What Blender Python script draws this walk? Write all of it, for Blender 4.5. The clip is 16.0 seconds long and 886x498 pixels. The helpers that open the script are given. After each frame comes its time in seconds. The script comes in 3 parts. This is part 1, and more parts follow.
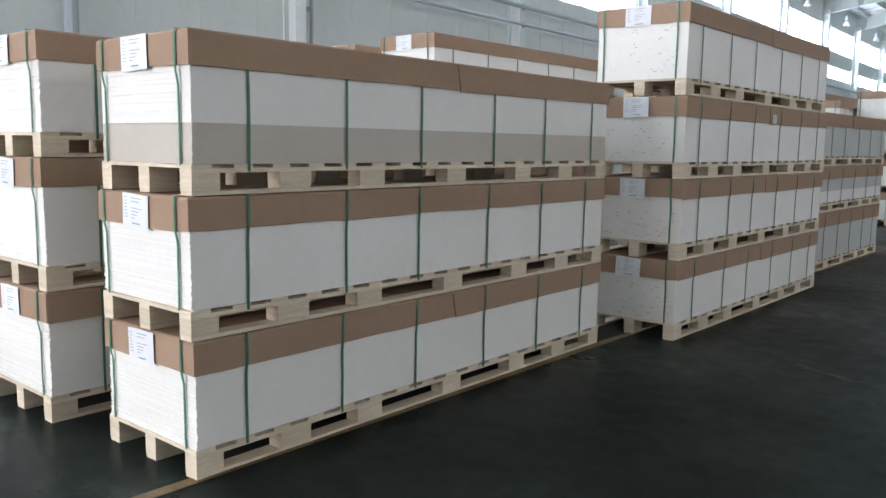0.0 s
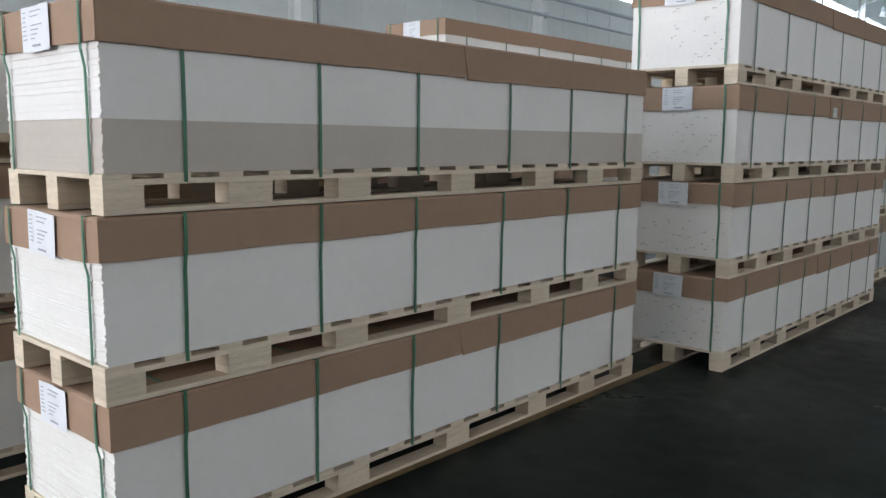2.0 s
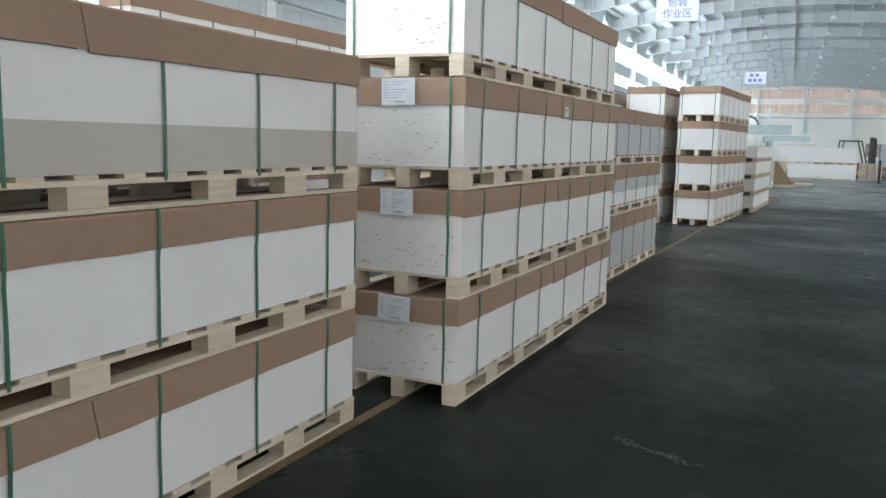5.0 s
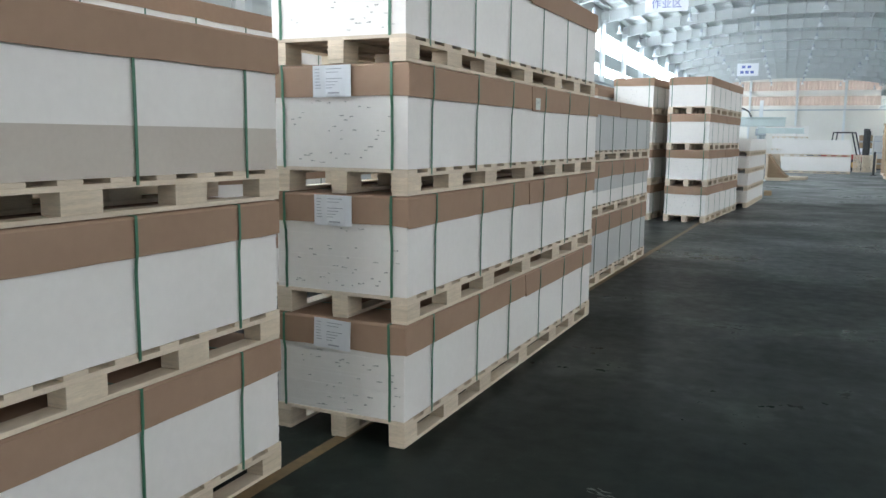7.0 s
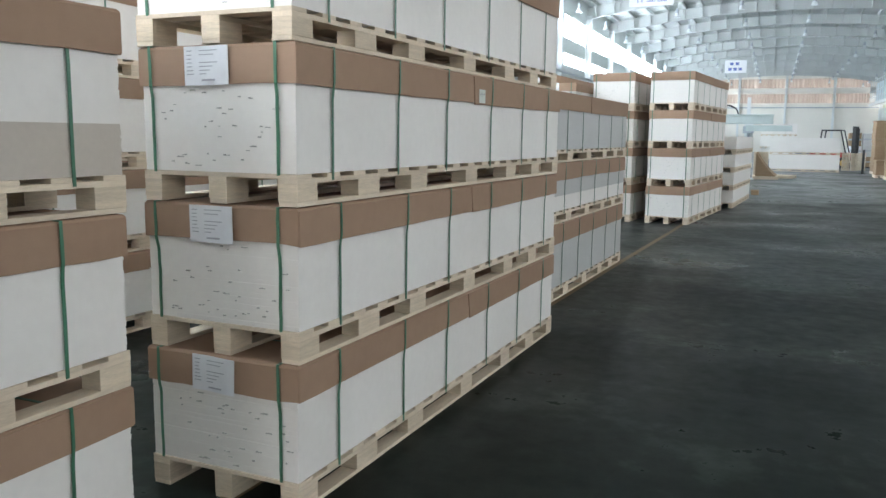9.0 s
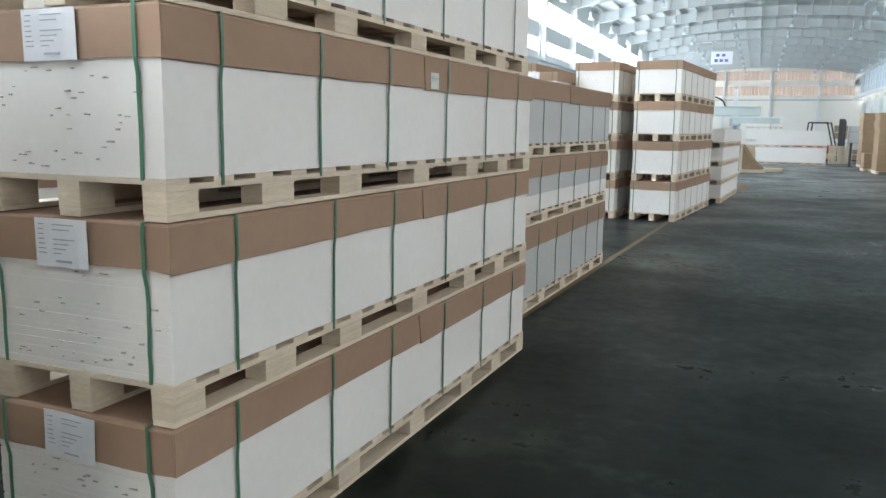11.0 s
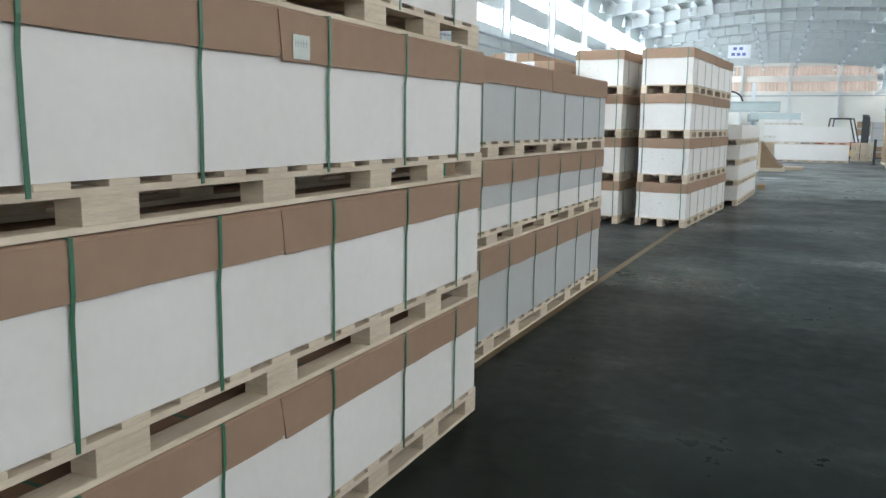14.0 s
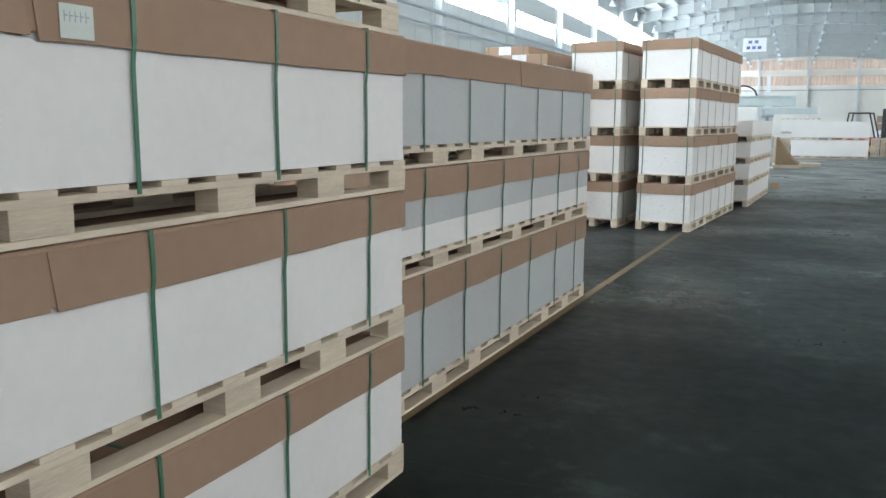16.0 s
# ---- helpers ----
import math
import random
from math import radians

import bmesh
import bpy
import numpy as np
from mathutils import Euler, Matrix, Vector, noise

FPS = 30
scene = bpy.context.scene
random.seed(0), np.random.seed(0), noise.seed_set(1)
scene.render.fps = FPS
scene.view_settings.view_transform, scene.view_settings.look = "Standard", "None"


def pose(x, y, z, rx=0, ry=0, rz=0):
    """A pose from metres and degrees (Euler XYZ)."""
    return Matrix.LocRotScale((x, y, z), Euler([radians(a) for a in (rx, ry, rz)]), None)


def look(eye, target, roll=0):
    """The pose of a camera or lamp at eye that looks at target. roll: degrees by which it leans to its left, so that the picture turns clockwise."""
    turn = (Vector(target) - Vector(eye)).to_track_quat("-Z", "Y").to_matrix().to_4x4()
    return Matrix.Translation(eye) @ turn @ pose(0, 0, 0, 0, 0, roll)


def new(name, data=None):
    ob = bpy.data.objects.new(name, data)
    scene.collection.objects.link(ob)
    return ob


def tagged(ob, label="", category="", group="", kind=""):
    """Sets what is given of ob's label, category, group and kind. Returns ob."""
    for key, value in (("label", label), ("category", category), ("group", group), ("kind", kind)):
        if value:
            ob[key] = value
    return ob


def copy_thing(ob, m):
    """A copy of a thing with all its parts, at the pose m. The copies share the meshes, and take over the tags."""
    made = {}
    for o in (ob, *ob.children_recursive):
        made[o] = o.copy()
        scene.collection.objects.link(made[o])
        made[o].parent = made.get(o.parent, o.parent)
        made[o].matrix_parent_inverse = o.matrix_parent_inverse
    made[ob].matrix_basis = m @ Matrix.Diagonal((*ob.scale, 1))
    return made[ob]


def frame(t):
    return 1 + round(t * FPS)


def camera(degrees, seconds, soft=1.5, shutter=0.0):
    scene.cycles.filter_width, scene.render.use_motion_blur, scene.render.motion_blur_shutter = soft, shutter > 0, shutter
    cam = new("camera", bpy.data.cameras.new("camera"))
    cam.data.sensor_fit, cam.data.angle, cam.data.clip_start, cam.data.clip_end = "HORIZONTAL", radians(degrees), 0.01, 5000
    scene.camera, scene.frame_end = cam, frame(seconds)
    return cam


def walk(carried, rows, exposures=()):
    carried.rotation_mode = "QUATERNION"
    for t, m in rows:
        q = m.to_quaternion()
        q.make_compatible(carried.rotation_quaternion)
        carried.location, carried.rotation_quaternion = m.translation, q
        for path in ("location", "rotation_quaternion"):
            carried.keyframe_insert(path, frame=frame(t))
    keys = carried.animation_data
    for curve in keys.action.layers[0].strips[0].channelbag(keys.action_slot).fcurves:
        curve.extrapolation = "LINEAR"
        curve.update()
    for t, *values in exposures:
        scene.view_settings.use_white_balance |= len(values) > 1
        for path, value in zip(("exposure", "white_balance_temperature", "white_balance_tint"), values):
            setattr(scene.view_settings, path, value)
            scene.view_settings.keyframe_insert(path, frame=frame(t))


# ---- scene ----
cam = camera(57.5, 16.0)
PATH = [
    (0, (0.277, -0.028, 1.478), (-0.962, 1.521, 1.224), 0.8),
    (0.5, (0.226, 0.198, 1.477), (-1.032, 1.732, 1.227), 0.5),
    (1, (0.103, 0.392, 1.489), (-1.169, 1.912, 1.224), 0.7),
    (1.5, (-0.081, 0.566, 1.484), (-1.362, 2.081, 1.23), 0.4),
    (2, (-0.2, 0.71, 1.493), (-1.482, 2.224, 1.232), 0.5),
    (2.5, (-0.238, 0.894, 1.494), (-1.518, 2.408, 1.233), 0.3),
    (3, (-0.265, 1.102, 1.509), (-1.542, 2.617, 1.242), 0.5),
    (3.5, (-0.296, 1.223, 1.502), (-1.554, 2.755, 1.239), 0.4),
    (4, (-0.383, 1.409, 1.511), (-1.397, 3.114, 1.249), 1.2),
    (4.5, (-0.434, 1.54, 1.518), (-1.225, 3.358, 1.255), 1.7),
    (7, (-0.506, 2.416, 1.531), (-1.27, 4.244, 1.257), 0.6),
    (7.5, (-0.508, 2.566, 1.529), (-1.272, 4.394, 1.252), 0.2),
    (8, (-0.482, 2.808, 1.549), (-1.24, 4.638, 1.271), 0.4),
    (8.5, (-0.453, 2.986, 1.541), (-1.207, 4.817, 1.258), 0.6),
    (9, (-0.459, 3.224, 1.533), (-1.202, 5.06, 1.254), 0.6),
    (9.5, (-0.475, 3.432, 1.536), (-1.202, 5.274, 1.252), 0.7),
    (12, (-0.587, 4.444, 1.537), (-1.292, 6.292, 1.236), 0.6),
    (12.5, (-0.58, 4.703, 1.534), (-1.29, 6.549, 1.237), 0.3),
    (13, (-0.571, 4.928, 1.53), (-1.297, 6.767, 1.228), 0.5),
    (13.5, (-0.584, 5.135, 1.517), (-1.321, 6.969, 1.216), 0.5),
    (14, (-0.606, 5.423, 1.517), (-1.35, 7.254, 1.212), 0.6),
    (14.5, (-0.6, 5.616, 1.515), (-1.351, 7.443, 1.202), 0.5),
    (15, (-0.541, 5.842, 1.53), (-1.3, 7.666, 1.219), 0.4),
    (15.5, (-0.515, 6.031, 1.529), (-1.283, 7.85, 1.214), 0.2),
    (16, (-0.509, 6.304, 1.535), (-1.29, 8.119, 1.223), 0.2),
]
EXPOSURE = [(0, -0.28, 6250, 13), (1.5, -0.38, 6250, 13), (2.0, -0.45, 6250, 13), (2.5, -0.22, 6250, 13), (3.0, -0.2, 6250, 12), (3.5, 0.17, 6250, 11), (4.5, 0.1, 6250, 11), (9.5, 0.22, 6350, 11), (12, 0.32, 6400, 11), (16, 0.32, 6300, 10)]
walk(cam, [(t, look(eye, target, roll)) for t, eye, target, roll in PATH], EXPOSURE)
WEST, EAST_FILL, REAR_FILL, NORTH = 15.0, 4.2, 32.0, 1.3   # lamp brightness in the openings; east and rear openings are unseen, added for fill


# ---- world, sun and large lights ----
world = bpy.data.worlds.new("world")
scene.world = world
world.use_nodes = True
wn = world.node_tree
sky = wn.nodes.new("ShaderNodeTexSky")
sky.sky_type, sky.sun_disc = "NISHITA", False
sky.sun_elevation, sky.sun_rotation = radians(48), radians(-70)
wn.links.new(sky.outputs[0], wn.nodes["Background"].inputs[0])
wn.nodes["Background"].inputs[1].default_value = 0.1
sun_data = bpy.data.lights.new("sun", "SUN")
sun_data.energy, sun_data.angle, sun_data.color = 3.0, radians(0.5), (1.0, 0.95, 0.88)
sun = new("sun", sun_data)
sun.matrix_world = look((-40, 15, 45), (0, 0, 0))

HALL_W, HALL_E, HALL_S, HALL_N = -9.8, 10.0, -14.0, 105.0
BAY, BAY0 = 6.2, 2.4
LOW0, LOW1, UP0, UP1 = 4.85, 5.5, 6.1, 7.25   # the two window bands


def daylight(name, place, target, width, height, radiance, colour):
    """An area lamp standing in a wall opening, for daylight or added fill."""
    d = bpy.data.lights.new(name, "AREA")
    d.shape, d.size, d.size_y = "RECTANGLE", width, height
    d.energy, d.color = radiance * math.pi * width * height, colour
    ob = new(name, d)
    ob.matrix_world = look(place, target)
    return ob


HALL_LEN = HALL_N - HALL_S
MID_Y = (HALL_N + HALL_S) / 2
SKYBLUE, WARM_FILL = (0.83, 0.925, 1.0), (1.0, 0.95, 0.90)
for z0, z1, tag in ((LOW0, LOW1, "low"), (UP0, UP1, "high")):
    zc = (z0 + z1) / 2
    daylight("daylight_west_" + tag, (HALL_W - 0.16, MID_Y, zc), (0, MID_Y, zc), HALL_LEN, z1 - z0, WEST, SKYBLUE)
    # unseen east windows, added as warm fill for the stacks' aisle sides
    daylight("daylight_east_" + tag, (HALL_E + 0.16, MID_Y, zc), (0, MID_Y, zc), HALL_LEN, z1 - z0, EAST_FILL, WARM_FILL)
# made-up source behind the walker, placed to light the stacks' end faces
daylight("daylight_gate", (-6.2, HALL_S - 0.16, 2.25), (-6.2, 0, 2.25), 5.6, 4.4, REAR_FILL, (1.0, 0.985, 0.98))
for z in (6.08, 7.78):
    daylight("daylight_north", (0, HALL_N + 0.6, z), (0, 0, z), 18.0, 0.95, NORTH, (1.0, 0.94, 0.87))

# ---- materials ----


def material(name, base, rough=0.6, metal=0.0, vary=0.12, scale=6.0, fine=60.0, bump=0.1, stretch=(1, 1, 1), spec=0.5, dist=0.004):
    """A surface with stains at a large scale and grain at a small one."""
    m = bpy.data.materials.new(name)
    m.use_nodes = True
    n, k = m.node_tree.nodes, m.node_tree.links
    b = n["Principled BSDF"]
    b.inputs["Metallic"].default_value = metal
    b.inputs["Specular IOR Level"].default_value = spec
    tc = n.new("ShaderNodeTexCoord")
    mp = n.new("ShaderNodeMapping")
    mp.inputs["Scale"].default_value = stretch
    k.new(tc.outputs["Object"], mp.inputs["Vector"])
    big, small = n.new("ShaderNodeTexNoise"), n.new("ShaderNodeTexNoise")
    big.inputs["Scale"].default_value, small.inputs["Scale"].default_value = scale, fine
    big.inputs["Detail"].default_value = small.inputs["Detail"].default_value = 4
    info = n.new("ShaderNodeObjectInfo")
    shift = n.new("ShaderNodeVectorMath")
    shift.operation = "MULTIPLY_ADD"
    k.new(info.outputs["Random"], shift.inputs[0])
    shift.inputs[1].default_value = (37, 53, 71)
    k.new(mp.outputs[0], shift.inputs[2])
    k.new(shift.outputs[0], big.inputs["Vector"])
    k.new(shift.outputs[0], small.inputs["Vector"])
    mix = n.new("ShaderNodeMath")
    mix.operation = "MULTIPLY_ADD"
    k.new(small.outputs[0], mix.inputs[0])
    mix.inputs[1].default_value = 0.5
    half = n.new("ShaderNodeMath")
    half.operation = "MULTIPLY"
    half.inputs[1].default_value = 0.5
    k.new(big.outputs[0], half.inputs[0])
    k.new(half.outputs[0], mix.inputs[2])
    ramp = n.new("ShaderNodeValToRGB")
    e = ramp.color_ramp.elements
    e[0].position, e[1].position = 0.3, 0.7
    e[0].color = (*[c * (1 - vary) for c in base], 1)
    e[1].color = (*[min(1, c * (1 + vary)) for c in base], 1)
    k.new(mix.outputs[0], ramp.inputs[0])
    hsv = n.new("ShaderNodeHueSaturation")
    val = n.new("ShaderNodeMapRange")
    val.inputs["To Min"].default_value, val.inputs["To Max"].default_value = 1 - vary * 0.5, 1 + vary * 0.5
    k.new(info.outputs["Random"], val.inputs["Value"])
    k.new(val.outputs[0], hsv.inputs["Value"])
    k.new(ramp.outputs[0], hsv.inputs["Color"])
    k.new(hsv.outputs[0], b.inputs["Base Color"])
    rr = n.new("ShaderNodeMapRange")
    rr.inputs["To Min"].default_value, rr.inputs["To Max"].default_value = max(0.03, rough - 0.1), min(1, rough + 0.1)
    k.new(big.outputs[0], rr.inputs["Value"])
    k.new(rr.outputs[0], b.inputs["Roughness"])
    if bump:
        bp = n.new("ShaderNodeBump")
        bp.inputs["Strength"].default_value, bp.inputs["Distance"].default_value = bump, dist
        k.new(mix.outputs[0], bp.inputs["Height"])
        k.new(bp.outputs[0], b.inputs["Normal"])
    return m


def floor_material():
    """Dark green-grey sealed concrete, worn and polished in patches, with far sheen painted in."""
    m = bpy.data.materials.new("sealed_concrete")
    m.use_nodes = True
    n, k = m.node_tree.nodes, m.node_tree.links
    b = n["Principled BSDF"]
    b.inputs["IOR"].default_value = 1.13
    tc = n.new("ShaderNodeTexCoord")
    mp = n.new("ShaderNodeMapping")
    mp.inputs["Scale"].default_value = (0.8, 1.0, 1.0)
    k.new(tc.outputs["Object"], mp.inputs["Vector"])
    big, mid, small, grit = [n.new("ShaderNodeTexNoise") for _ in range(4)]
    for node, s, d, src in ((big, 0.5, 3, mp), (mid, 1.3, 3, mp), (small, 70, 3, tc), (grit, 7, 4, tc)):
        node.inputs["Scale"].default_value, node.inputs["Detail"].default_value = s, d
        node.inputs["Roughness"].default_value = 0.62
        k.new(src.outputs["Object" if src is tc else 0], node.inputs["Vector"])

    def blend(x, y, w):
        m2 = n.new("ShaderNodeMix")
        m2.inputs[0].default_value = w
        k.new(x, m2.inputs[2])
        k.new(y, m2.inputs[3])
        return m2.outputs[0]
    add = blend(blend(big.outputs[0], mid.outputs[0], 0.45), grit.outputs[0], 0.2)
    ramp = n.new("ShaderNodeValToRGB")
    e = ramp.color_ramp.elements
    e[0].position, e[1].position = 0.36, 0.70
    e[0].color, e[1].color = (0.008, 0.0115, 0.0100, 1), (0.066, 0.086, 0.073, 1)
    mide = e.new(0.54)
    mide.color = (0.0155, 0.0205, 0.0178, 1)
    k.new(add, ramp.inputs[0])
    # grazing sheen painted as pale streaks across the hall, stronger towards its far end
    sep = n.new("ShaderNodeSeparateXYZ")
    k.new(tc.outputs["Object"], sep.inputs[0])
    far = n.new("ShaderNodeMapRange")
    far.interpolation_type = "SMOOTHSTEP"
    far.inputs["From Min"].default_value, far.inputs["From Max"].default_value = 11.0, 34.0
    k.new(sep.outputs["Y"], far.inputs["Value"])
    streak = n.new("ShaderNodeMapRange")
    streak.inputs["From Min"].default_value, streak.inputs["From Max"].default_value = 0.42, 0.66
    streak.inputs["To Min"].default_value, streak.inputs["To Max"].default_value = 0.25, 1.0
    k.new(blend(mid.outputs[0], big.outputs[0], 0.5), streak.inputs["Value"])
    sheen = n.new("ShaderNodeMath")
    sheen.operation = "MULTIPLY"
    k.new(far.outputs[0], sheen.inputs[0])
    k.new(streak.outputs[0], sheen.inputs[1])
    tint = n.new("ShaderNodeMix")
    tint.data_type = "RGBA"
    k.new(sheen.outputs[0], tint.inputs["Factor"])
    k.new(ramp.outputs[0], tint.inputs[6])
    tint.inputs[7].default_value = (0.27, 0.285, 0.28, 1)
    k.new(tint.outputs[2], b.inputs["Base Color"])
    rr = n.new("ShaderNodeMapRange")
    rr.inputs["From Min"].default_value, rr.inputs["From Max"].default_value = 0.38, 0.62
    rr.inputs["To Min"].default_value, rr.inputs["To Max"].default_value = 0.44, 0.26
    k.new(blend(big.outputs[0], grit.outputs[0], 0.35), rr.inputs["Value"])
    k.new(rr.outputs[0], b.inputs["Roughness"])
    bp = n.new("ShaderNodeBump")
    bp.inputs["Strength"].default_value, bp.inputs["Distance"].default_value = 0.03, 0.001
    k.new(small.outputs[0], bp.inputs["Height"])
    k.new(bp.outputs[0], b.inputs["Normal"])
    return m


def curtain_material():
    """Orange cloth that lets daylight through."""
    m = bpy.data.materials.new("orange_curtain")
    m.use_nodes = True
    n, k = m.node_tree.nodes, m.node_tree.links
    out = n["Material Output"]
    d, t, mix = n.new("ShaderNodeBsdfDiffuse"), n.new("ShaderNodeBsdfTranslucent"), n.new("ShaderNodeMixShader")
    wv = n.new("ShaderNodeTexNoise")
    wv.inputs["Scale"].default_value = 2.0
    ramp = n.new("ShaderNodeValToRGB")
    ramp.color_ramp.elements[0].color, ramp.color_ramp.elements[1].color = (0.50, 0.40, 0.33, 1), (0.64, 0.55, 0.48, 1)
    k.new(wv.outputs[0], ramp.inputs[0])
    for s in (d, t):
        k.new(ramp.outputs[0], s.inputs[0])
    mix.inputs[0].default_value = 0.6
    k.new(d.outputs[0], mix.inputs[1])
    k.new(t.outputs[0], mix.inputs[2])
    k.new(mix.outputs[0], out.inputs[0])
    return m


def glass_material():
    m = bpy.data.materials.new("window_glass")
    m.use_nodes = True
    b = m.node_tree.nodes["Principled BSDF"]
    b.inputs["Transmission Weight"].default_value = 1.0
    b.inputs["Roughness"].default_value = 0.02
    b.inputs["IOR"].default_value = 1.02
    b.inputs["Base Color"].default_value = (0.96, 0.98, 1, 1)
    return m


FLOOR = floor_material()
CURTAIN = curtain_material()
GLASS = glass_material()
WHITE_BOARD = material("white_board", (0.785, 0.757, 0.715), 0.55, vary=0.035, scale=1.6, fine=25, bump=0.02)
CREAM_BOARD = material("beige_board", (0.52, 0.465, 0.40), 0.6, vary=0.05, scale=3, fine=40, bump=0.05)
GREY_BOARD = material("grey_board", (0.47, 0.47, 0.455), 0.55, vary=0.06, scale=3, fine=40, bump=0.05)
CARDBOARD = material("cardboard", (0.345, 0.23, 0.158), 0.8, vary=0.06, scale=1.5, fine=18, bump=0.05, spec=0.2)
PINE = material("pine", (0.66, 0.56, 0.43), 0.7, vary=0.14, scale=5, fine=40, bump=0.25, stretch=(4, 0.5, 6), spec=0.3)
PLY = material("plywood_block", (0.63, 0.53, 0.40), 0.75, vary=0.2, scale=8, fine=60, bump=0.3, stretch=(0.6, 0.6, 8), spec=0.3)
STRAP = material("green_strap", (0.055, 0.17, 0.10), 0.35, vary=0.15, scale=10, fine=200, bump=0.1)
PAPER = material("paper", (0.76, 0.77, 0.79), 0.7, vary=0.04, scale=4, fine=30, bump=0.15)
NOTE = material("pale_green_paper", (0.64, 0.68, 0.62), 0.7, vary=0.04, bump=0.1)
INK = material("ink", (0.36, 0.37, 0.40), 0.7, vary=0.1, bump=0)
MARK = material("board_edge_marks", (0.36, 0.36, 0.33), 0.7, vary=0.1, bump=0)
BLUE_INK = material("blue_lettering", (0.12, 0.16, 0.42), 0.6, vary=0.1, bump=0)
YELLOW = material("yellow_floor_paint", (0.165, 0.105, 0.042), 0.5, vary=0.4, scale=5, fine=30, bump=0.1)
CRACK = material("floor_joint", (0.012, 0.014, 0.013), 0.8, vary=0.2, bump=0)
WALL = material("painted_wall_panel", (0.58, 0.61, 0.60), 0.6, vary=0.05, scale=0.6, fine=8, bump=0.05)
CREAM_WALL = material("cream_wall_panel", (0.74, 0.715, 0.65), 0.6, vary=0.04, scale=0.6, fine=8, bump=0.05)
SHEET = material("roof_sheet", (0.68, 0.705, 0.695), 0.55, vary=0.06, scale=0.6, fine=8, bump=0.05)
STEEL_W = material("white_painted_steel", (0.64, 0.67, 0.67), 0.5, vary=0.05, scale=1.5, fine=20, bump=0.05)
# the white steel again, darkened so the roof looks less brightly lit
STEEL_DIM = material("grey_white_roof_steel", (0.47, 0.495, 0.485), 0.5, vary=0.05, scale=1.5, fine=20, bump=0.05)
STEEL_B = material("pale_blue_steel", (0.50, 0.60, 0.66), 0.5, vary=0.06, scale=2, fine=20, bump=0.05)
PIPE = material("grey_pipe", (0.36, 0.40, 0.43), 0.5, vary=0.1, scale=3, bump=0.05)
GREY_MACHINE = material("grey_green_machine_paint", (0.48, 0.55, 0.53), 0.45, vary=0.1, scale=3, bump=0.05)
BLACK = material("black_rubber_and_steel", (0.03, 0.03, 0.032), 0.55, vary=0.2, scale=6, bump=0.1)
RED = material("red_truck_paint", (0.42, 0.05, 0.04), 0.4, vary=0.1, scale=4, bump=0.05)
ORANGE = material("amber_truck_paint", (0.60, 0.36, 0.10), 0.45, vary=0.1, scale=4, bump=0.05)
BROWN_SHEET = material("brown_corrugated_sheets", (0.31, 0.215, 0.135), 0.85, vary=0.15, scale=2, fine=20, bump=0.3, stretch=(1, 1, 12), spec=0.2)

# ---- mesh helpers ----


def box(bm, x0, x1, y0, y1, z0, z1):
    v = [bm.verts.new(p) for p in ((x0, y0, z0), (x1, y0, z0), (x1, y1, z0), (x0, y1, z0), (x0, y0, z1), (x1, y0, z1), (x1, y1, z1), (x0, y1, z1))]
    for f in ((3, 2, 1, 0), (4, 5, 6, 7), (0, 1, 5, 4), (1, 2, 6, 5), (2, 3, 7, 6), (3, 0, 4, 7)):
        bm.faces.new([v[i] for i in f])
    return v


def chamfered(bm, x0, x1, y0, y1, z0, z1, w=0.004):
    b2 = bmesh.new()
    box(b2, x0, x1, y0, y1, z0, z1)
    bmesh.ops.bevel(b2, geom=b2.edges[:], offset=w, segments=1, affect="EDGES", profile=0.5)
    tmp = bpy.data.meshes.new("tmp")
    b2.to_mesh(tmp)
    b2.free()
    bm.from_mesh(tmp)
    bpy.data.meshes.remove(tmp)


def rod(bm, a, b, r, seg=10, r2=None):
    a, b = Vector(a), Vector(b)
    m = Matrix.Translation((a + b) / 2) @ (b - a).to_track_quat("Z", "Y").to_matrix().to_4x4()
    bmesh.ops.create_cone(bm, cap_ends=True, segments=seg, radius1=r, radius2=r if r2 is None else r2, depth=(b - a).length, matrix=m)


def turned(bm, profile, place, seg=16):
    """A body of revolution about z from (radius, height) pairs."""
    rings = []
    for r, z in profile:
        rings.append([bm.verts.new((place[0] + r * math.cos(2 * math.pi * i / seg), place[1] + r * math.sin(2 * math.pi * i / seg), place[2] + z)) for i in range(seg)])
    for a, b in zip(rings, rings[1:]):
        for i in range(seg):
            bm.faces.new((a[i], a[(i + 1) % seg], b[(i + 1) % seg], b[i]))


def meshed(name, bm, mat):
    me = bpy.data.meshes.new(name)
    bmesh.ops.recalc_face_normals(bm, faces=bm.faces[:])
    bm.to_mesh(me)
    bm.free()
    me.materials.append(mat)
    return me


def part(name, bm, mat, parent=None, label=""):
    ob = new(name, bm if isinstance(bm, bpy.types.Mesh) else meshed(name, bm, mat))
    if parent is not None:
        ob.parent = parent
    return tagged(ob, label)


def boxed(name, mat, parent, dims, label=""):
    bm = bmesh.new()
    for d in dims:
        box(bm, *d)
    return part(name, bm, mat, parent, label)


def structure(ob, label, category):
    return tagged(ob, label, category, kind="structure")


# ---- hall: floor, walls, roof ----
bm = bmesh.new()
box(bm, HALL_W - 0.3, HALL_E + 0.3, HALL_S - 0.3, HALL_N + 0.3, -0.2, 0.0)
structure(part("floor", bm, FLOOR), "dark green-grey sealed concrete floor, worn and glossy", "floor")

bm = bmesh.new()
box(bm, -400, 400, -400, 500, -0.5, -0.25)
structure(part("ground", bm, material("yard", (0.2, 0.2, 0.19), 0.9)), "plain grey concrete yard round the hall", "ground")

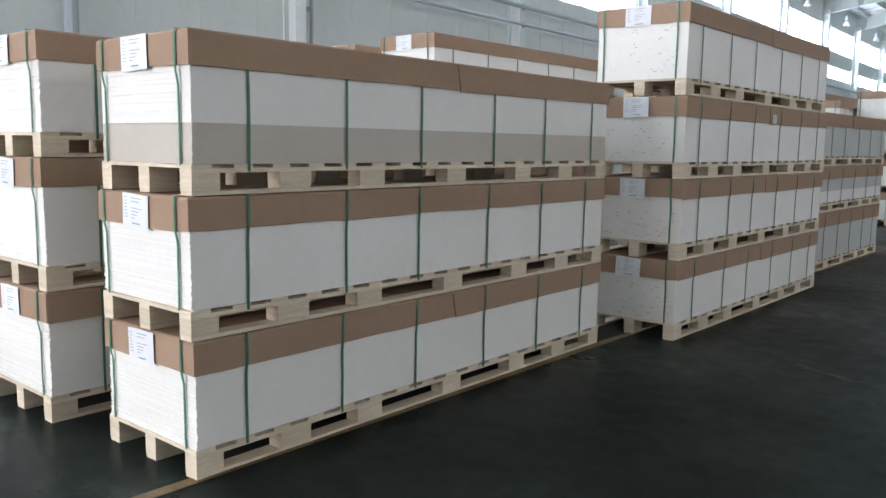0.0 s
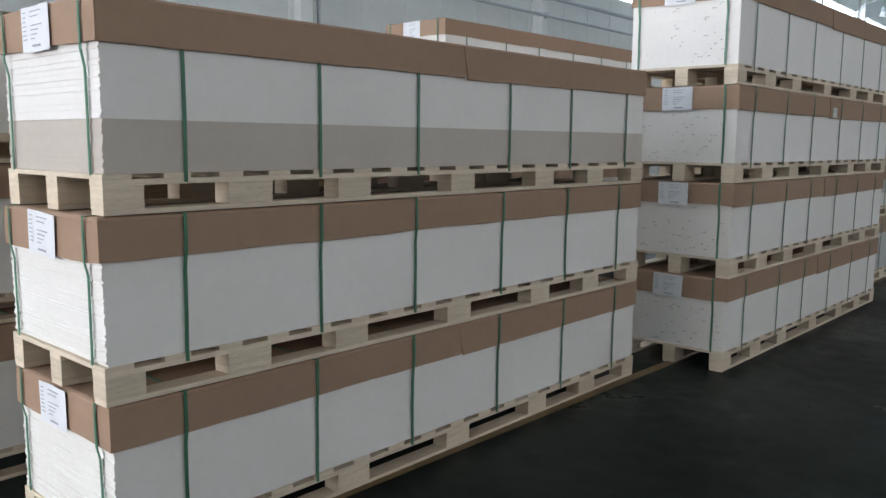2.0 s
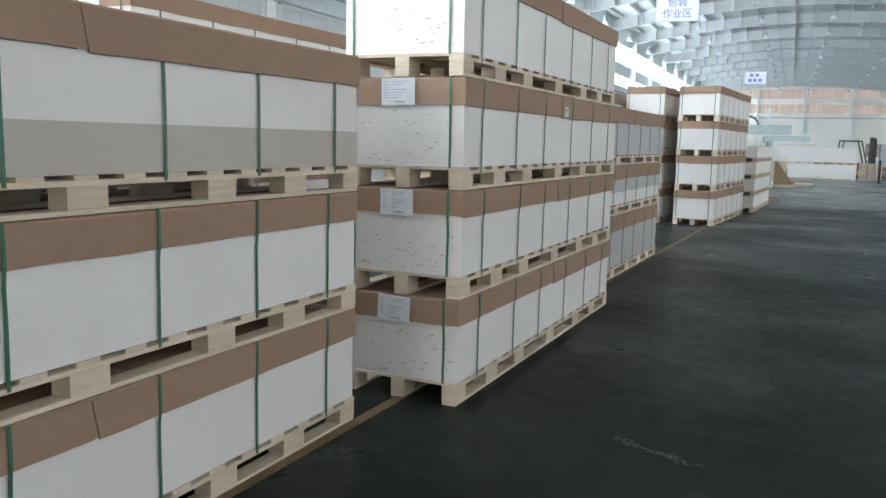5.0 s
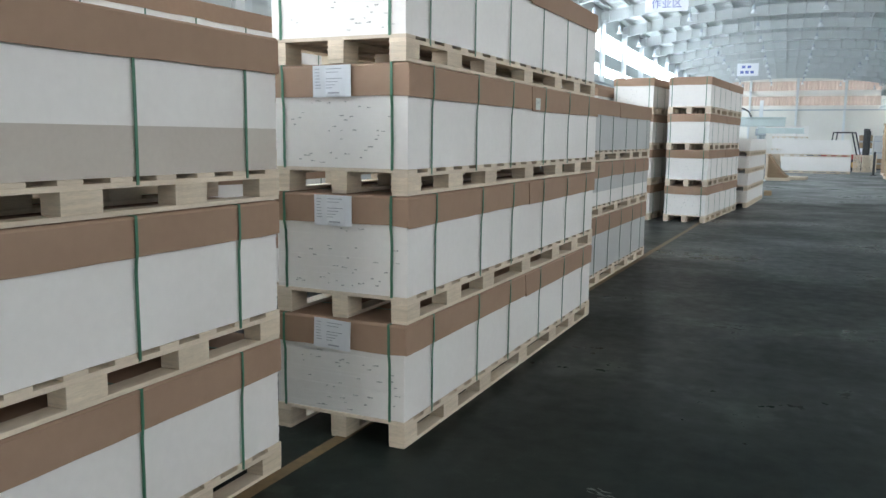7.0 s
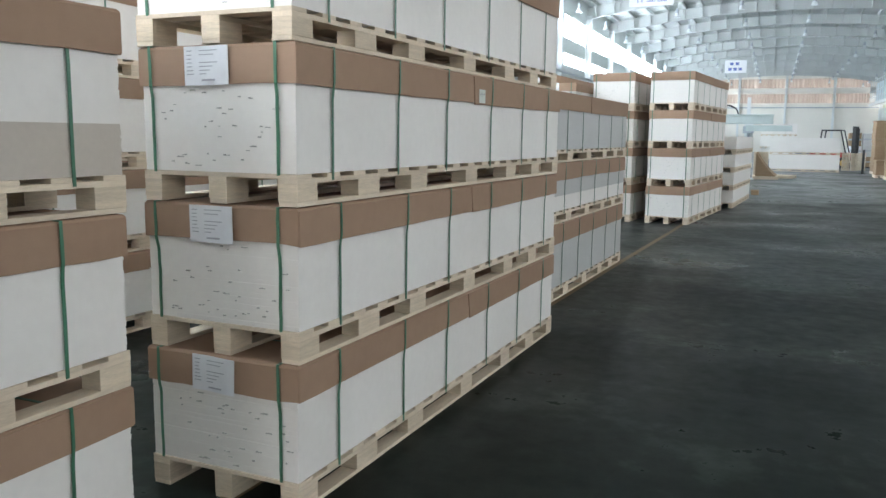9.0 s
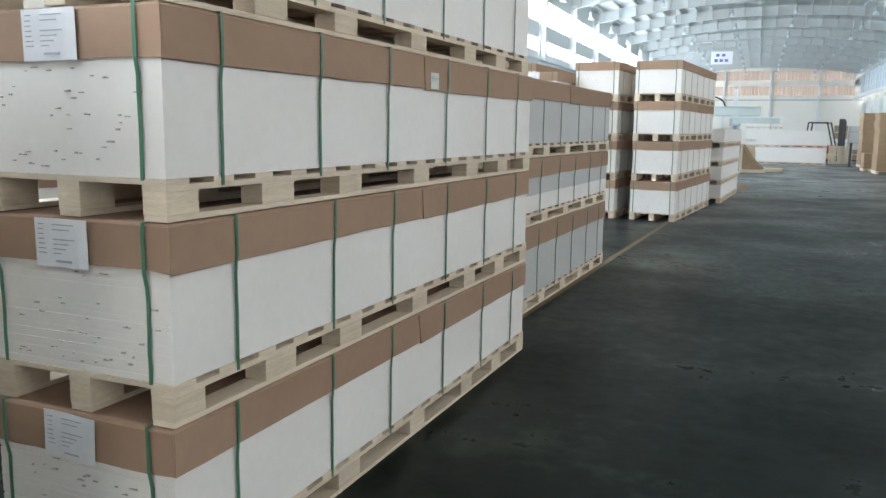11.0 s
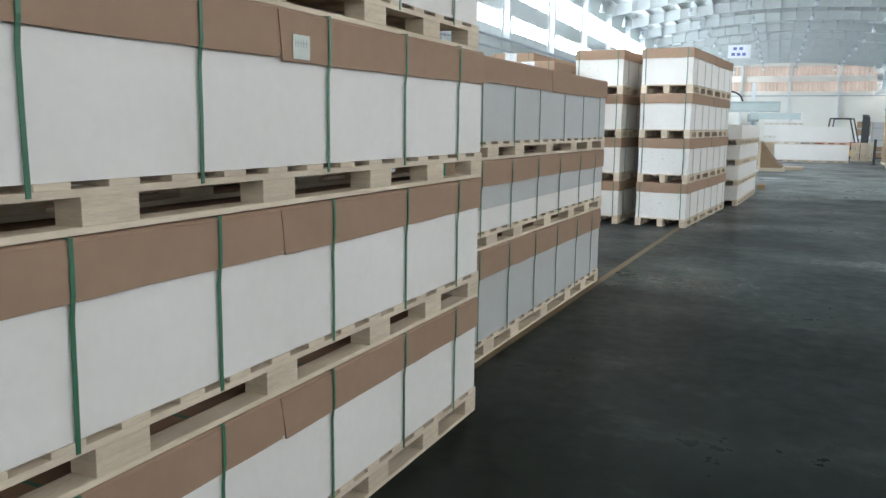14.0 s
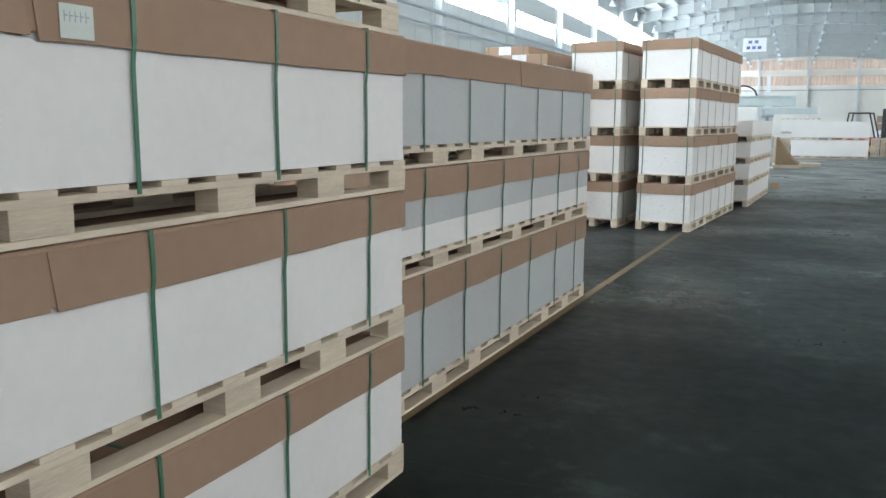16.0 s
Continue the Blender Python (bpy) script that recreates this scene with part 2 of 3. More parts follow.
columns_y = [BAY0 + BAY * i for i in range(-2, 17)]


def long_wall(name, x, out):
    """A side wall with two bands of windows between the columns; out is the outward direction."""
    a, b = sorted((x, x + out * 0.14))
    root = boxed(name, WALL, None, [(a, b, HALL_S, HALL_N, 0, LOW0), (a, b, HALL_S, HALL_N, LOW1, UP0), (a, b, HALL_S, HALL_N, UP1, 9.0)])
    structure(root, "pale blue-grey painted wall panels below two window bands", "wall")
    return root


west = long_wall("wall_west", HALL_W, -1)
# window bands on this unseen side are assumed, openings for the east fill
east = long_wall("wall_east", HALL_E, 1)

# cladding ribs on the lower west wall
rib = bmesh.new()
box(rib, HALL_W, HALL_W + 0.006, -0.015, 0.015, 0.1, LOW0 - 0.1)
rib_mesh = meshed("panel_rib", rib, WALL)
for i in range(60):
    o = part("panel_rib", rib_mesh, WALL, west)
    o.location = (0, -4 + i * 1.0, 0)

# columns
for side, x, s in (("west", HALL_W, 1), ("east", HALL_E, -1)):
    c = bmesh.new()
    for d in ((0.0, 0.03, -0.11, 0.11), (0.27, 0.30, -0.11, 0.11), (0.03, 0.27, -0.012, 0.012)):
        x0, x1 = sorted((s * d[0], s * d[1]))
        box(c, x0, x1, d[2], d[3], 0, 7.7)
    cm = meshed("column", c, STEEL_W)
    for y in columns_y:
        o = part("column", cm, STEEL_W)
        o.location = (x, y, 0)
        structure(tagged(o, group="hall columns"), "white painted steel column against the side wall", "column")

# windows of the west wall: a frame with mullions and panes in each bay
wi = 0
for lo, hi in ((LOW0, LOW1), (UP0, UP1)):
    f = bmesh.new()
    y0, y1 = 0.12, BAY - 0.12
    for d in ((y0, y1, lo, lo + 0.05), (y0, y1, hi - 0.05, hi)):
        box(f, -0.09, -0.03, *d)
    for i in range(5):
        yy = y0 + (y1 - y0 - 0.05) * i / 4
        box(f, -0.09, -0.03, yy, yy + 0.05, lo + 0.05, hi - 0.05)
    fm = meshed("window_frame", f, STEEL_W)
    p = bmesh.new()
    w4 = (y1 - y0 - 0.05) / 4
    box(p, -0.064, -0.058, y0 + 0.05, y0 + w4, lo + 0.05, hi - 0.05)
    pm = meshed("pane", p, GLASS)
    for y in columns_y[:-1]:
        wi += 1
        fr = part("window_%d" % wi, fm, STEEL_W)
        fr.location = (HALL_W, y, 0)
        structure(fr, "white framed strip window, glaring with daylight", "window")
        for i in range(4):
            o = part("pane", pm, GLASS, fr)
            o.location = (0, i * w4, 0)
            o.visible_shadow = False

# pipes along the west wall
for z, r in ((4.42, 0.05), (4.05, 0.035)):
    p = bmesh.new()
    rod(p, (HALL_W + 0.36, HALL_S + 0.5, z), (HALL_W + 0.36, HALL_N - 0.5, z), r)
    for y in columns_y:
        box(p, HALL_W + 0.29, HALL_W + 0.36, y - 0.02, y + 0.02, z - r - 0.02, z + r + 0.02)
    structure(part("pipe", p, PIPE), "grey painted pipe run along the side wall", "pipe")
for y, r, top in ((5.05, 0.09, 4.8), (8.98, 0.03, 4.0)):
    p = bmesh.new()
    rod(p, (HALL_W + 0.12, y, 0), (HALL_W + 0.12, y, top), r)
    for z in (0.8, 2.2, 3.6):
        box(p, HALL_W, HALL_W + 0.12, y - r - 0.02, y + r + 0.02, z, z + 0.04)
    structure(part("downpipe", p, PIPE), "grey vertical pipe fixed to the wall", "pipe")


def eave(x):
    """Height of the girders' lower edge across the hall."""
    u = (x - (HALL_W + HALL_E) / 2) / ((HALL_E - HALL_W) / 2)
    return 7.5 + 0.95 * (1 - u * u)


# roof girders: arched plate beams with flanges
g = bmesh.new()
N = 24
xs = [HALL_W + 0.02 + (HALL_E - HALL_W - 0.04) * i / N for i in range(N + 1)]
for y0, y1, d0, d1 in ((-0.008, 0.008, 0.02, 0.56), (-0.1, 0.1, 0.0, 0.02), (-0.1, 0.1, 0.56, 0.58)):
    rows_v = []
    for x in xs:
        z = eave(x)
        rows_v.append([g.verts.new(p) for p in ((x, y0, z + d0), (x, y1, z + d0), (x, y1, z + d1), (x, y0, z + d1))])
    for a, b in zip(rows_v, rows_v[1:]):
        for i in range(4):
            g.faces.new((a[i], a[(i + 1) % 4], b[(i + 1) % 4], b[i]))
    g.faces.new(rows_v[0])
    g.faces.new(rows_v[-1])
for x in xs[2::3]:
    z = eave(x)
    box(g, x - 0.006, x + 0.006, -0.09, 0.09, z + 0.022, z + 0.558)
gm = meshed("roof_girder", g, STEEL_DIM)
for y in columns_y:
    o = part("roof_girder", gm, STEEL_DIM)
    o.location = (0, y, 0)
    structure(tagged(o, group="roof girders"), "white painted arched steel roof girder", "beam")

# purlins and their knee braces down to the girders' lower flanges
NP = 21
for i in range(NP):
    x = HALL_W + 0.5 + (HALL_E - HALL_W - 1.0) * i / (NP - 1)
    z = eave(x) + 0.582
    p = bmesh.new()
    box(p, x - 0.035, x + 0.035, HALL_S, HALL_N, z, z + 0.01)
    box(p, x - 0.005, x + 0.005, HALL_S, HALL_N, z + 0.01, z + 0.19)
    box(p, x - 0.035, x + 0.035, HALL_S, HALL_N, z + 0.19, z + 0.2)
    for y in columns_y:
        for s in (-1, 1):
            rod(p, (x, y + s * 0.62, z + 0.02), (x, y + s * 0.1, z - 0.53), 0.026, 4)
            box(p, x - 0.004, x + 0.004, *sorted((y + s * 0.012, y + s * 0.095)), z - 0.555, z - 0.03)
    structure(tagged(part("purlin", p, STEEL_DIM), group="purlins"), "white painted steel purlin with knee braces under the roof", "beam")

# roof sheet, ribbed along the slope
c = bmesh.new()
rows_v = []
for x in [HALL_W - 0.3] + xs + [HALL_E + 0.3]:
    z = eave(min(max(x, HALL_W), HALL_E)) + 0.79
    rows_v.append([c.verts.new(p) for p in ((x, HALL_S - 0.3, z), (x, HALL_N + 0.3, z), (x, HALL_N + 0.3, z + 0.08), (x, HALL_S - 0.3, z + 0.08))])
for a, b in zip(rows_v, rows_v[1:]):
    for i in range(4):
        c.faces.new((a[i], a[(i + 1) % 4], b[(i + 1) % 4], b[i]))
c.faces.new(rows_v[0])
c.faces.new(rows_v[-1])
for i in range(int(HALL_LEN / 0.8)):
    y = HALL_S + 0.4 + i * 0.8
    for a, b in zip(xs[::3], xs[3::3]):
        za, zb = eave(a) + 0.79, eave(b) + 0.79
        v = [c.verts.new(p) for p in ((a, y - 0.03, za), (b, y - 0.03, zb), (b, y, zb - 0.035), (a, y, za - 0.035), (a, y + 0.03, za), (b, y + 0.03, zb))]
        c.faces.new((v[0], v[1], v[2], v[3]))
        c.faces.new((v[3], v[2], v[5], v[4]))
structure(part("ceiling", c, SHEET), "pale ribbed metal roof sheeting over white steelwork", "ceiling")

# north gable: wall round two curtained window bands, posts and rails
north = boxed("wall_north", CREAM_WALL, None, [
    (HALL_W, HALL_E, HALL_N, HALL_N + 0.2, 0, 5.6), (HALL_W, HALL_E, HALL_N, HALL_N + 0.2, 6.56, 7.3), (HALL_W, HALL_E, HALL_N, HALL_N + 0.2, 8.26, 10.1),
    (HALL_W, -9.0, HALL_N, HALL_N + 0.2, 5.6, 8.26), (9.0, HALL_E, HALL_N, HALL_N + 0.2, 5.6, 8.26)])
structure(north, "pale painted gable wall of the hall", "wall")
boxed("rail", PIPE, north, [(HALL_W, HALL_E, HALL_N - 0.1, HALL_N, 5.0, 5.12)], "grey pipe rail across the gable")
for x in (-4.55, 0.5, 5.5):
    o = boxed("column", STEEL_W, None, [(x - 0.09, x + 0.09, HALL_N - 0.32, HALL_N - 0.29, 0, 9.0), (x - 0.12, x + 0.12, HALL_N - 0.03, HALL_N, 0, 9.0), (x - 0.015, x + 0.015, HALL_N - 0.29, HALL_N - 0.03, 0, 9.0)])
    structure(o, "white painted steel gable post", "column")
rng = random.Random(3)
for z0, z1 in ((5.56, 6.6), (7.26, 8.3)):
    for x0, x1 in ((-9.05, -4.7), (-4.4, 0.35), (0.65, 5.35), (5.65, 9.05)):
        cu = bmesh.new()
        n = int((x1 - x0) / 0.06)
        prev = None
        for i in range(n + 1):
            x = x0 + (x1 - x0) * i / n
            off = 0.05 * math.sin(i * 1.1 + 2 * math.sin(i * 0.13)) + rng.uniform(-0.03, 0.03)
            sag = 0.03 * rng.random()
            cur = [cu.verts.new((x, HALL_N - 0.09 + off, z0 + sag)), cu.verts.new((x, HALL_N - 0.09 + off * 0.5, z1))]
            if prev:
                cu.faces.new((prev[0], cur[0], cur[1], prev[1]))
            prev = cur
        ob = part("curtain", cu, CURTAIN)
        tagged(ob, "orange cloth curtain drawn across a gable window", "curtain", "gable curtains")

# unseen south gable behind the walker, its gate opening added for the rear fill
south = boxed("wall_south", WALL, None, [(HALL_W, -9.0, HALL_S - 0.2, HALL_S, 0, 10.1), (-3.4, HALL_E, HALL_S - 0.2, HALL_S, 0, 10.1), (-9.0, -3.4, HALL_S - 0.2, HALL_S, 4.5, 10.1)])
structure(south, "pale painted gable wall with an open gate", "wall")

# gallery along the east wall
gal = boxed("gallery", STEEL_W, None, [(8.9, 9.0, 40, 104.5, 5.1, 5.4), (9.0, HALL_E, 40, 104.5, 5.3, 5.38)])
structure(gal, "white steel gallery with railings along the side wall", "gallery")
gp = bmesh.new()
box(gp, 8.92, 8.98, -0.03, 0.03, 5.4, 7.7)
gpm = meshed("post", gp, STEEL_W)
for i in range(33):
    o = part("post", gpm, STEEL_W, gal)
    o.location = (0, 41 + 1.95 * i, 0)
for z in (5.95, 6.55, 7.6):
    boxed("rail", STEEL_W, gal, [(8.93, 8.97, 40.5, 104.4, z, z + 0.05)])
boxed("back_panel", STEEL_B, gal, [(9.55, 9.6, 40.5, 104.4, 5.38, 7.6)], "pale blue panel wall behind the railing")
for i in range(11):
    boxed("bracket", STEEL_W, gal, [(9.0, HALL_E, 42 + 6.2 * i, 42.1 + 6.2 * i, 5.12, 5.3)])

# yellow line, joint
ln = bmesh.new()
LP = [(-2.76, 0.2), (-2.54, 5.2), (-2.1, 13.7), (-1.93, 16.9), (-1.72, 21.5)]
for (xa, ya), (xb, yb) in zip(LP, LP[1:]):
    v = [ln.verts.new(p) for p in ((xa - 0.036, ya, 0.004), (xa + 0.036, ya, 0.004), (xb + 0.036, yb, 0.004), (xb - 0.036, yb, 0.004))]
    ln.faces.new(v)
structure(part("floor_line", ln, YELLOW), "worn yellow line painted on the floor", "floor marking")
cr = bmesh.new()
rng = random.Random(5)
for y0, xa, xb in ((9.44, -2.6, -0.6), (21.9, -3, 9), (33.0, -9, 9)):
    x, y = xa, y0
    while x < xb:
        x2, y2 = x + 0.12, y0 + rng.uniform(-0.012, 0.012)
        w = rng.uniform(0.002, 0.006)
        cr.faces.new([cr.verts.new(p) for p in ((x, y - w, 0.004), (x2, y2 - w, 0.004), (x2, y2 + w, 0.004), (x, y + w, 0.004))])
        x, y = x2, y2
sc = bmesh.new()
for i in range(46):
    u = rng.random()
    x, y = -1.2 + 0.42 * u + rng.uniform(-0.03, 0.03), 5.79 - 0.21 * u + rng.gauss(0, 0.018)
    a, q, tw = rng.uniform(0.01, 0.035), rng.uniform(0.003, 0.008), rng.uniform(-0.8, 0.1)
    c2, s2 = math.cos(tw), math.sin(tw)
    sc.faces.new([sc.verts.new((x + i2 * a * c2 - j2 * q * s2, y + i2 * a * s2 + j2 * q * c2, 0.004 + 0.00002 * i)) for i2, j2 in ((-1, -0.4), (0.2, -1), (1, 0.2), (-0.3, 1))])
structure(part("floor_scuff", sc, material("scraped_concrete", (0.10, 0.105, 0.095), 0.7, vary=0.4, scale=20)), "pale scraped patch on the floor", "floor marking")
structure(part("floor_joint", cr, CRACK), "dark cracked joint across the floor", "floor joint")

# ---- strapped loads of boards on pallets ----
L, W = 3.48, 0.765
BLOCKS = [(0.0, 0.14), (0.46, 0.65), (0.97, 1.15), (1.66, 1.83), (2.33, 2.50), (2.84, 3.01), (3.34, 3.48)]
STRAPS_MID = (0.297, 0.895, 1.437, 2.067, 2.645, 3.205)
STRAPS_LOW = (0.269, 0.859, 1.418, 2.05, 2.64, 3.205)
STRAPS_AISLE = (0.305, 0.92, 1.44, 2.063, 2.64, 3.185)
STRAPS_TOP = (0.292, 0.881, 1.436, 2.10, 2.656, 3.259)
STRAPS_LINE = (0.255, 0.83, 1.385, 2.034, 2.618, 3.165)
STRAPS_GREY = (0.36, 0.94, 1.48, 2.11, 2.67, 3.24)
STRAPS_GREY_LOW = (0.35, 0.90, 1.47, 2.03, 2.63, 3.15)
cache = {}


def once(key, make):
    if key not in cache:
        cache[key] = make()
    return cache[key]


def block_mesh(n, h):
    def make():
        b = bmesh.new()
        chamfered(b, -0.09, 0, 0, n, 0, h, 0.0015)
        return meshed("block", b, PLY)
    return once(("block", round(n, 3), h), make)


def plank_mesh(key, x0, x1, y0, y1, z0, z1, name):
    def make():
        b = bmesh.new()
        chamfered(b, x0, x1, y0, y1, z0, z1, 0.0012)
        return meshed(name, b, PINE)
    return once((key, z0, z1), make)


def add_pallet(load, ph):
    """Bottom runners, blocks, stringers and cross slats; ph is the height."""
    zr, zb, zs = 0.018, ph - 0.036, ph - 0.017
    pal = bmesh.new()
    box(pal, -0.09, 0, 0, L, zb, zs)
    base = part("pallet", once(("stringers", ph), lambda: meshed("pallet", pal, PINE)), PINE, load, "pale pine and plywood pallet")
    for x in (0, -(W - 0.09) / 2, -(W - 0.09)):
        r = part("runner", plank_mesh("runner", -0.088, -0.002, 0.001, L - 0.001, 0, zr, "runner"), PINE, base)
        r.location = (x, 0, 0)
        if x:
            part("stringer", base.data, PINE, base).location = (x, 0, 0)
        for y0, y1 in BLOCKS:
            b = part("block", block_mesh(y1 - y0, zb - zr), PLY, base)
            b.location = (x, y0, zr)
    n = 17
    for i in range(n):
        wide = 0.1
        y = (L - wide) * i / (n - 1)
        s = part("slat", plank_mesh("slat", -W, 0, 0, wide, zs, ph, "slat"), PINE, base)
        s.location = (0, y, 0)


def sheets_mesh(seed, z0, z1, th, mat, name, jag=0.007):
    def make():
        r = random.Random(seed)
        b = bmesh.new()
        n = max(2, int(round((z1 - z0) / th)))
        for i in range(n):
            a, c2 = r.uniform(0, jag), r.uniform(0, 0.005)
            e, f = 0.0, 0.0
            q = 0.0 if r.random() > 0.06 else 0.003
            box(b, -W + 0.006 + e, -0.006 - f, 0.006 + a + q, L - 0.006 - c2, z0 + (z1 - z0) * i / n, z0 + (z1 - z0) * (i + 1) / n)
        return meshed(name, b, mat)
    return once(("sheets", seed, z0, z1, th, mat.name), make)


def cap_mesh(seed, z0, z1):
    """A folded cardboard cover: four turned-down sides with a wavy lower edge and soft top edges."""
    def make():
        r = random.Random(seed)
        b = bmesh.new()
        pts = []
        ny, nx = 28, 8
        for i in range(ny):
            pts.append((0, L * i / ny, 1, 0))
        for i in range(nx):
            pts.append((-W * i / nx, L, 0, 1))
        for i in range(ny):
            pts.append((-W, L - L * i / ny, -1, 0))
        for i in range(nx):
            pts.append((-W + W * i / nx, 0, 0, -1))
        out, wave = [], 0.0
        for x, y, a, c2 in pts:
            wave = 0.7 * wave + r.uniform(-0.0035, 0.0035)
            bulge = r.uniform(0, 0.002)
            ox, oy = (0.004 if x > -W / 2 else -0.004), (0.004 if y > L / 2 else -0.004)
            ex, ey = (ox if x in (0, -W) else 0), (oy if y in (0, L) else 0)
            bx, by = a * bulge, c2 * bulge
            ring = [(x + ex * 0.2, y + ey * 0.2, z0 + wave), (x + ex + bx * 0.4, y + ey + by * 0.4, z0 + wave), (x + ex + bx, y + ey + by, (z0 + z1) / 2),
                    (x + ex, y + ey, z1 - 0.012 + wave * 0.3), (x - 0.002 * a, y - 0.002 * c2, z1 - 0.004), (x - 0.012 * a, y - 0.012 * c2, z1 + r.uniform(-0.001, 0.0))]
            out.append([b.verts.new(p) for p in ring])
        m = len(out)
        for i in range(m):
            p, q = out[i], out[(i + 1) % m]
            for j in range(5):
                b.faces.new((p[j], q[j], q[j + 1], p[j + 1]))
        b.faces.new([o[5] for o in out])
        return meshed("cardboard_cover", b, CARDBOARD)
    return once(("cap", seed, z0, z1), make)


def flap_mesh(seed, z0, z1, ya, yb, lean_a, lean_b):
    """One outer sheet of the cover on the long side, between two leaning cut edges."""
    def make():
        r = random.Random(seed)
        b = bmesh.new()
        n = 12
        prev = None
        for i in range(n + 1):
            u = i / n
            y = ya + (yb - ya) * u
            proud = 0.0068 + r.uniform(0, 0.001) + (0.002 if (i == n and lean_b) or (i == 0 and lean_a) else 0)
            zb = z0 - 0.004 + r.uniform(-0.002, 0.002) - (0.008 * (1 - u) if lean_a else 0)
            yt = y + lean_a * (1 - u) + lean_b * u
            ring = [b.verts.new(p) for p in ((0.002, y, zb), (proud, y, zb), (proud - 0.001, yt, z1 - 0.012), (0.002, yt, z1 - 0.010))]
            if prev:
                for j in range(4):
                    b.faces.new((prev[j], ring[j], ring[(j + 1) % 4], prev[(j + 1) % 4]))
            else:
                b.faces.new(ring)
            prev = ring
        b.faces.new(prev)
        return meshed("side_sheet", b, CARDBOARD)
    return once(("flap", seed, z0, z1, ya, yb), make)


def band(path, side):
    """A flat strap, 14 mm wide, swept along a path; side is the direction of its width."""
    b = bmesh.new()
    side = Vector(side) * 0.0068
    prev = None
    for i, p in enumerate(path):
        p = Vector(p)
        a, c = Vector(path[max(0, i - 1)]), Vector(path[min(len(path) - 1, i + 1)])
        out = (c - a).normalized().cross(side.normalized()) * 0.0013
        ring = [b.verts.new(q) for q in (p - side - out, p + side - out, p + side + out, p - side + out)]
        if prev:
            for j in range(4):
                b.faces.new((prev[j], ring[j], ring[(j + 1) % 4], prev[(j + 1) % 4]))
        else:
            b.faces.new(ring)
        prev = ring
    b.faces.new(prev)
    return meshed("strap", b, STRAP)


def cross_strap_mesh(seed, lo, hi, top, over):
    """A band across the load, up one long side, over the top and down the other."""
    def make():
        r = random.Random(seed)
        lean = r.uniform(-0.004, 0.004)
        hop = 0.0105 if over else 0.0015
        heights = [(lo, 0.0015), (lo + 0.05, 0.0015), ((lo + hi) / 2, 0.002), (hi - 0.05, 0.0018), (hi - 0.006, 0.6 * hop), (hi + 0.015, hop), ((hi + top) / 2, hop), (top, hop)]
        up = [(o + r.uniform(0, 0.0006), lean * (z - lo) / (top - lo) + r.uniform(-0.0012, 0.0012), z) for z, o in heights]
        down = [(-W - x, y + lean, z) for x, y, z in reversed(up)]
        return band(up + down, (0, 1, 0))
    return once(("cs", seed, lo, hi, top, over), make)


def end_strap_mesh(seed, lo, hi, top):
    """A band along the load, up one short end, over the cover and down the other."""
    def make():
        r = random.Random(seed)
        up = []
        lean = r.uniform(-0.005, 0.005)
        for i in range(11):
            u = i / 10
            z = lo + (top - lo) * u
            o = -0.001 if z < hi - 0.03 else 0.011
            up.append((lean * (1 - u) + r.uniform(-0.0018, 0.0018), -o - r.uniform(0, 0.001), z))
        down = [(x, L - y, z) for x, y, z in reversed(up)]
        return band(up + down, (1, 0, 0))
    return once(("es", seed, lo, hi, top), make)


def add_label(load, xc, z0, z1, tilt):
    b = bmesh.new()
    n, prev = 6, None
    for i in range(n + 1):
        x = -0.107 + 0.214 * i / n
        y = -0.001 - 0.003 * math.cos(i * 1.3)
        cur = [b.verts.new((x, y, 0)), b.verts.new((x, y - 0.001, 0.152)), b.verts.new((x, y + 0.0012, 0.152)), b.verts.new((x, y + 0.0012, 0))]
        if prev:
            for j in range(4):
                b.faces.new((prev[j], cur[j], cur[(j + 1) % 4], prev[(j + 1) % 4]))
        prev = cur
    lab = part("paper_label", once("label", lambda: meshed("paper_label", b, PAPER)), PAPER, load, "white printed paper label")
    lab.matrix_basis = pose(xc, -0.0125, z0, 0, tilt, 0)

    def ink():
        r = random.Random(8)
        q = bmesh.new()
        for i, z in enumerate((0.132, 0.116, 0.101, 0.086, 0.071, 0.056, 0.042)):
            box(q, -0.092, -0.092 + r.uniform(0.02, 0.045), -0.0066, -0.0056, z, z + 0.0032)
            if i != 2:
                box(q, -0.03, -0.03 + r.uniform(0.02, 0.09), -0.0066, -0.0056, z, z + 0.0032)
        box(q, -0.02, 0.045, -0.0066, -0.0056, 0.016, 0.023)
        return meshed("printing", q, INK)
    part("printing", once("label_ink", ink), INK, lab, "dark lines of small print")


def marks_mesh(seed, z0, z1):
    def make():
        r = random.Random(seed)
        b = bmesh.new()
        for _ in range(34):
            x, z = r.uniform(-W + 0.08, -0.05), r.uniform(z0 + 0.02, z1 - 0.02)
            n = r.choice((1, 1, 2, 3))
            for i in range(n):
                box(b, x + i * 0.011, x + i * 0.011 + r.uniform(0.005, 0.016 if n == 1 else 0.009), 0.0005, 0.0058, z, z + r.uniform(0.002, 0.006))
        return meshed("stamped_mark", b, MARK)
    return once(("marks", seed, z0, z1), make)


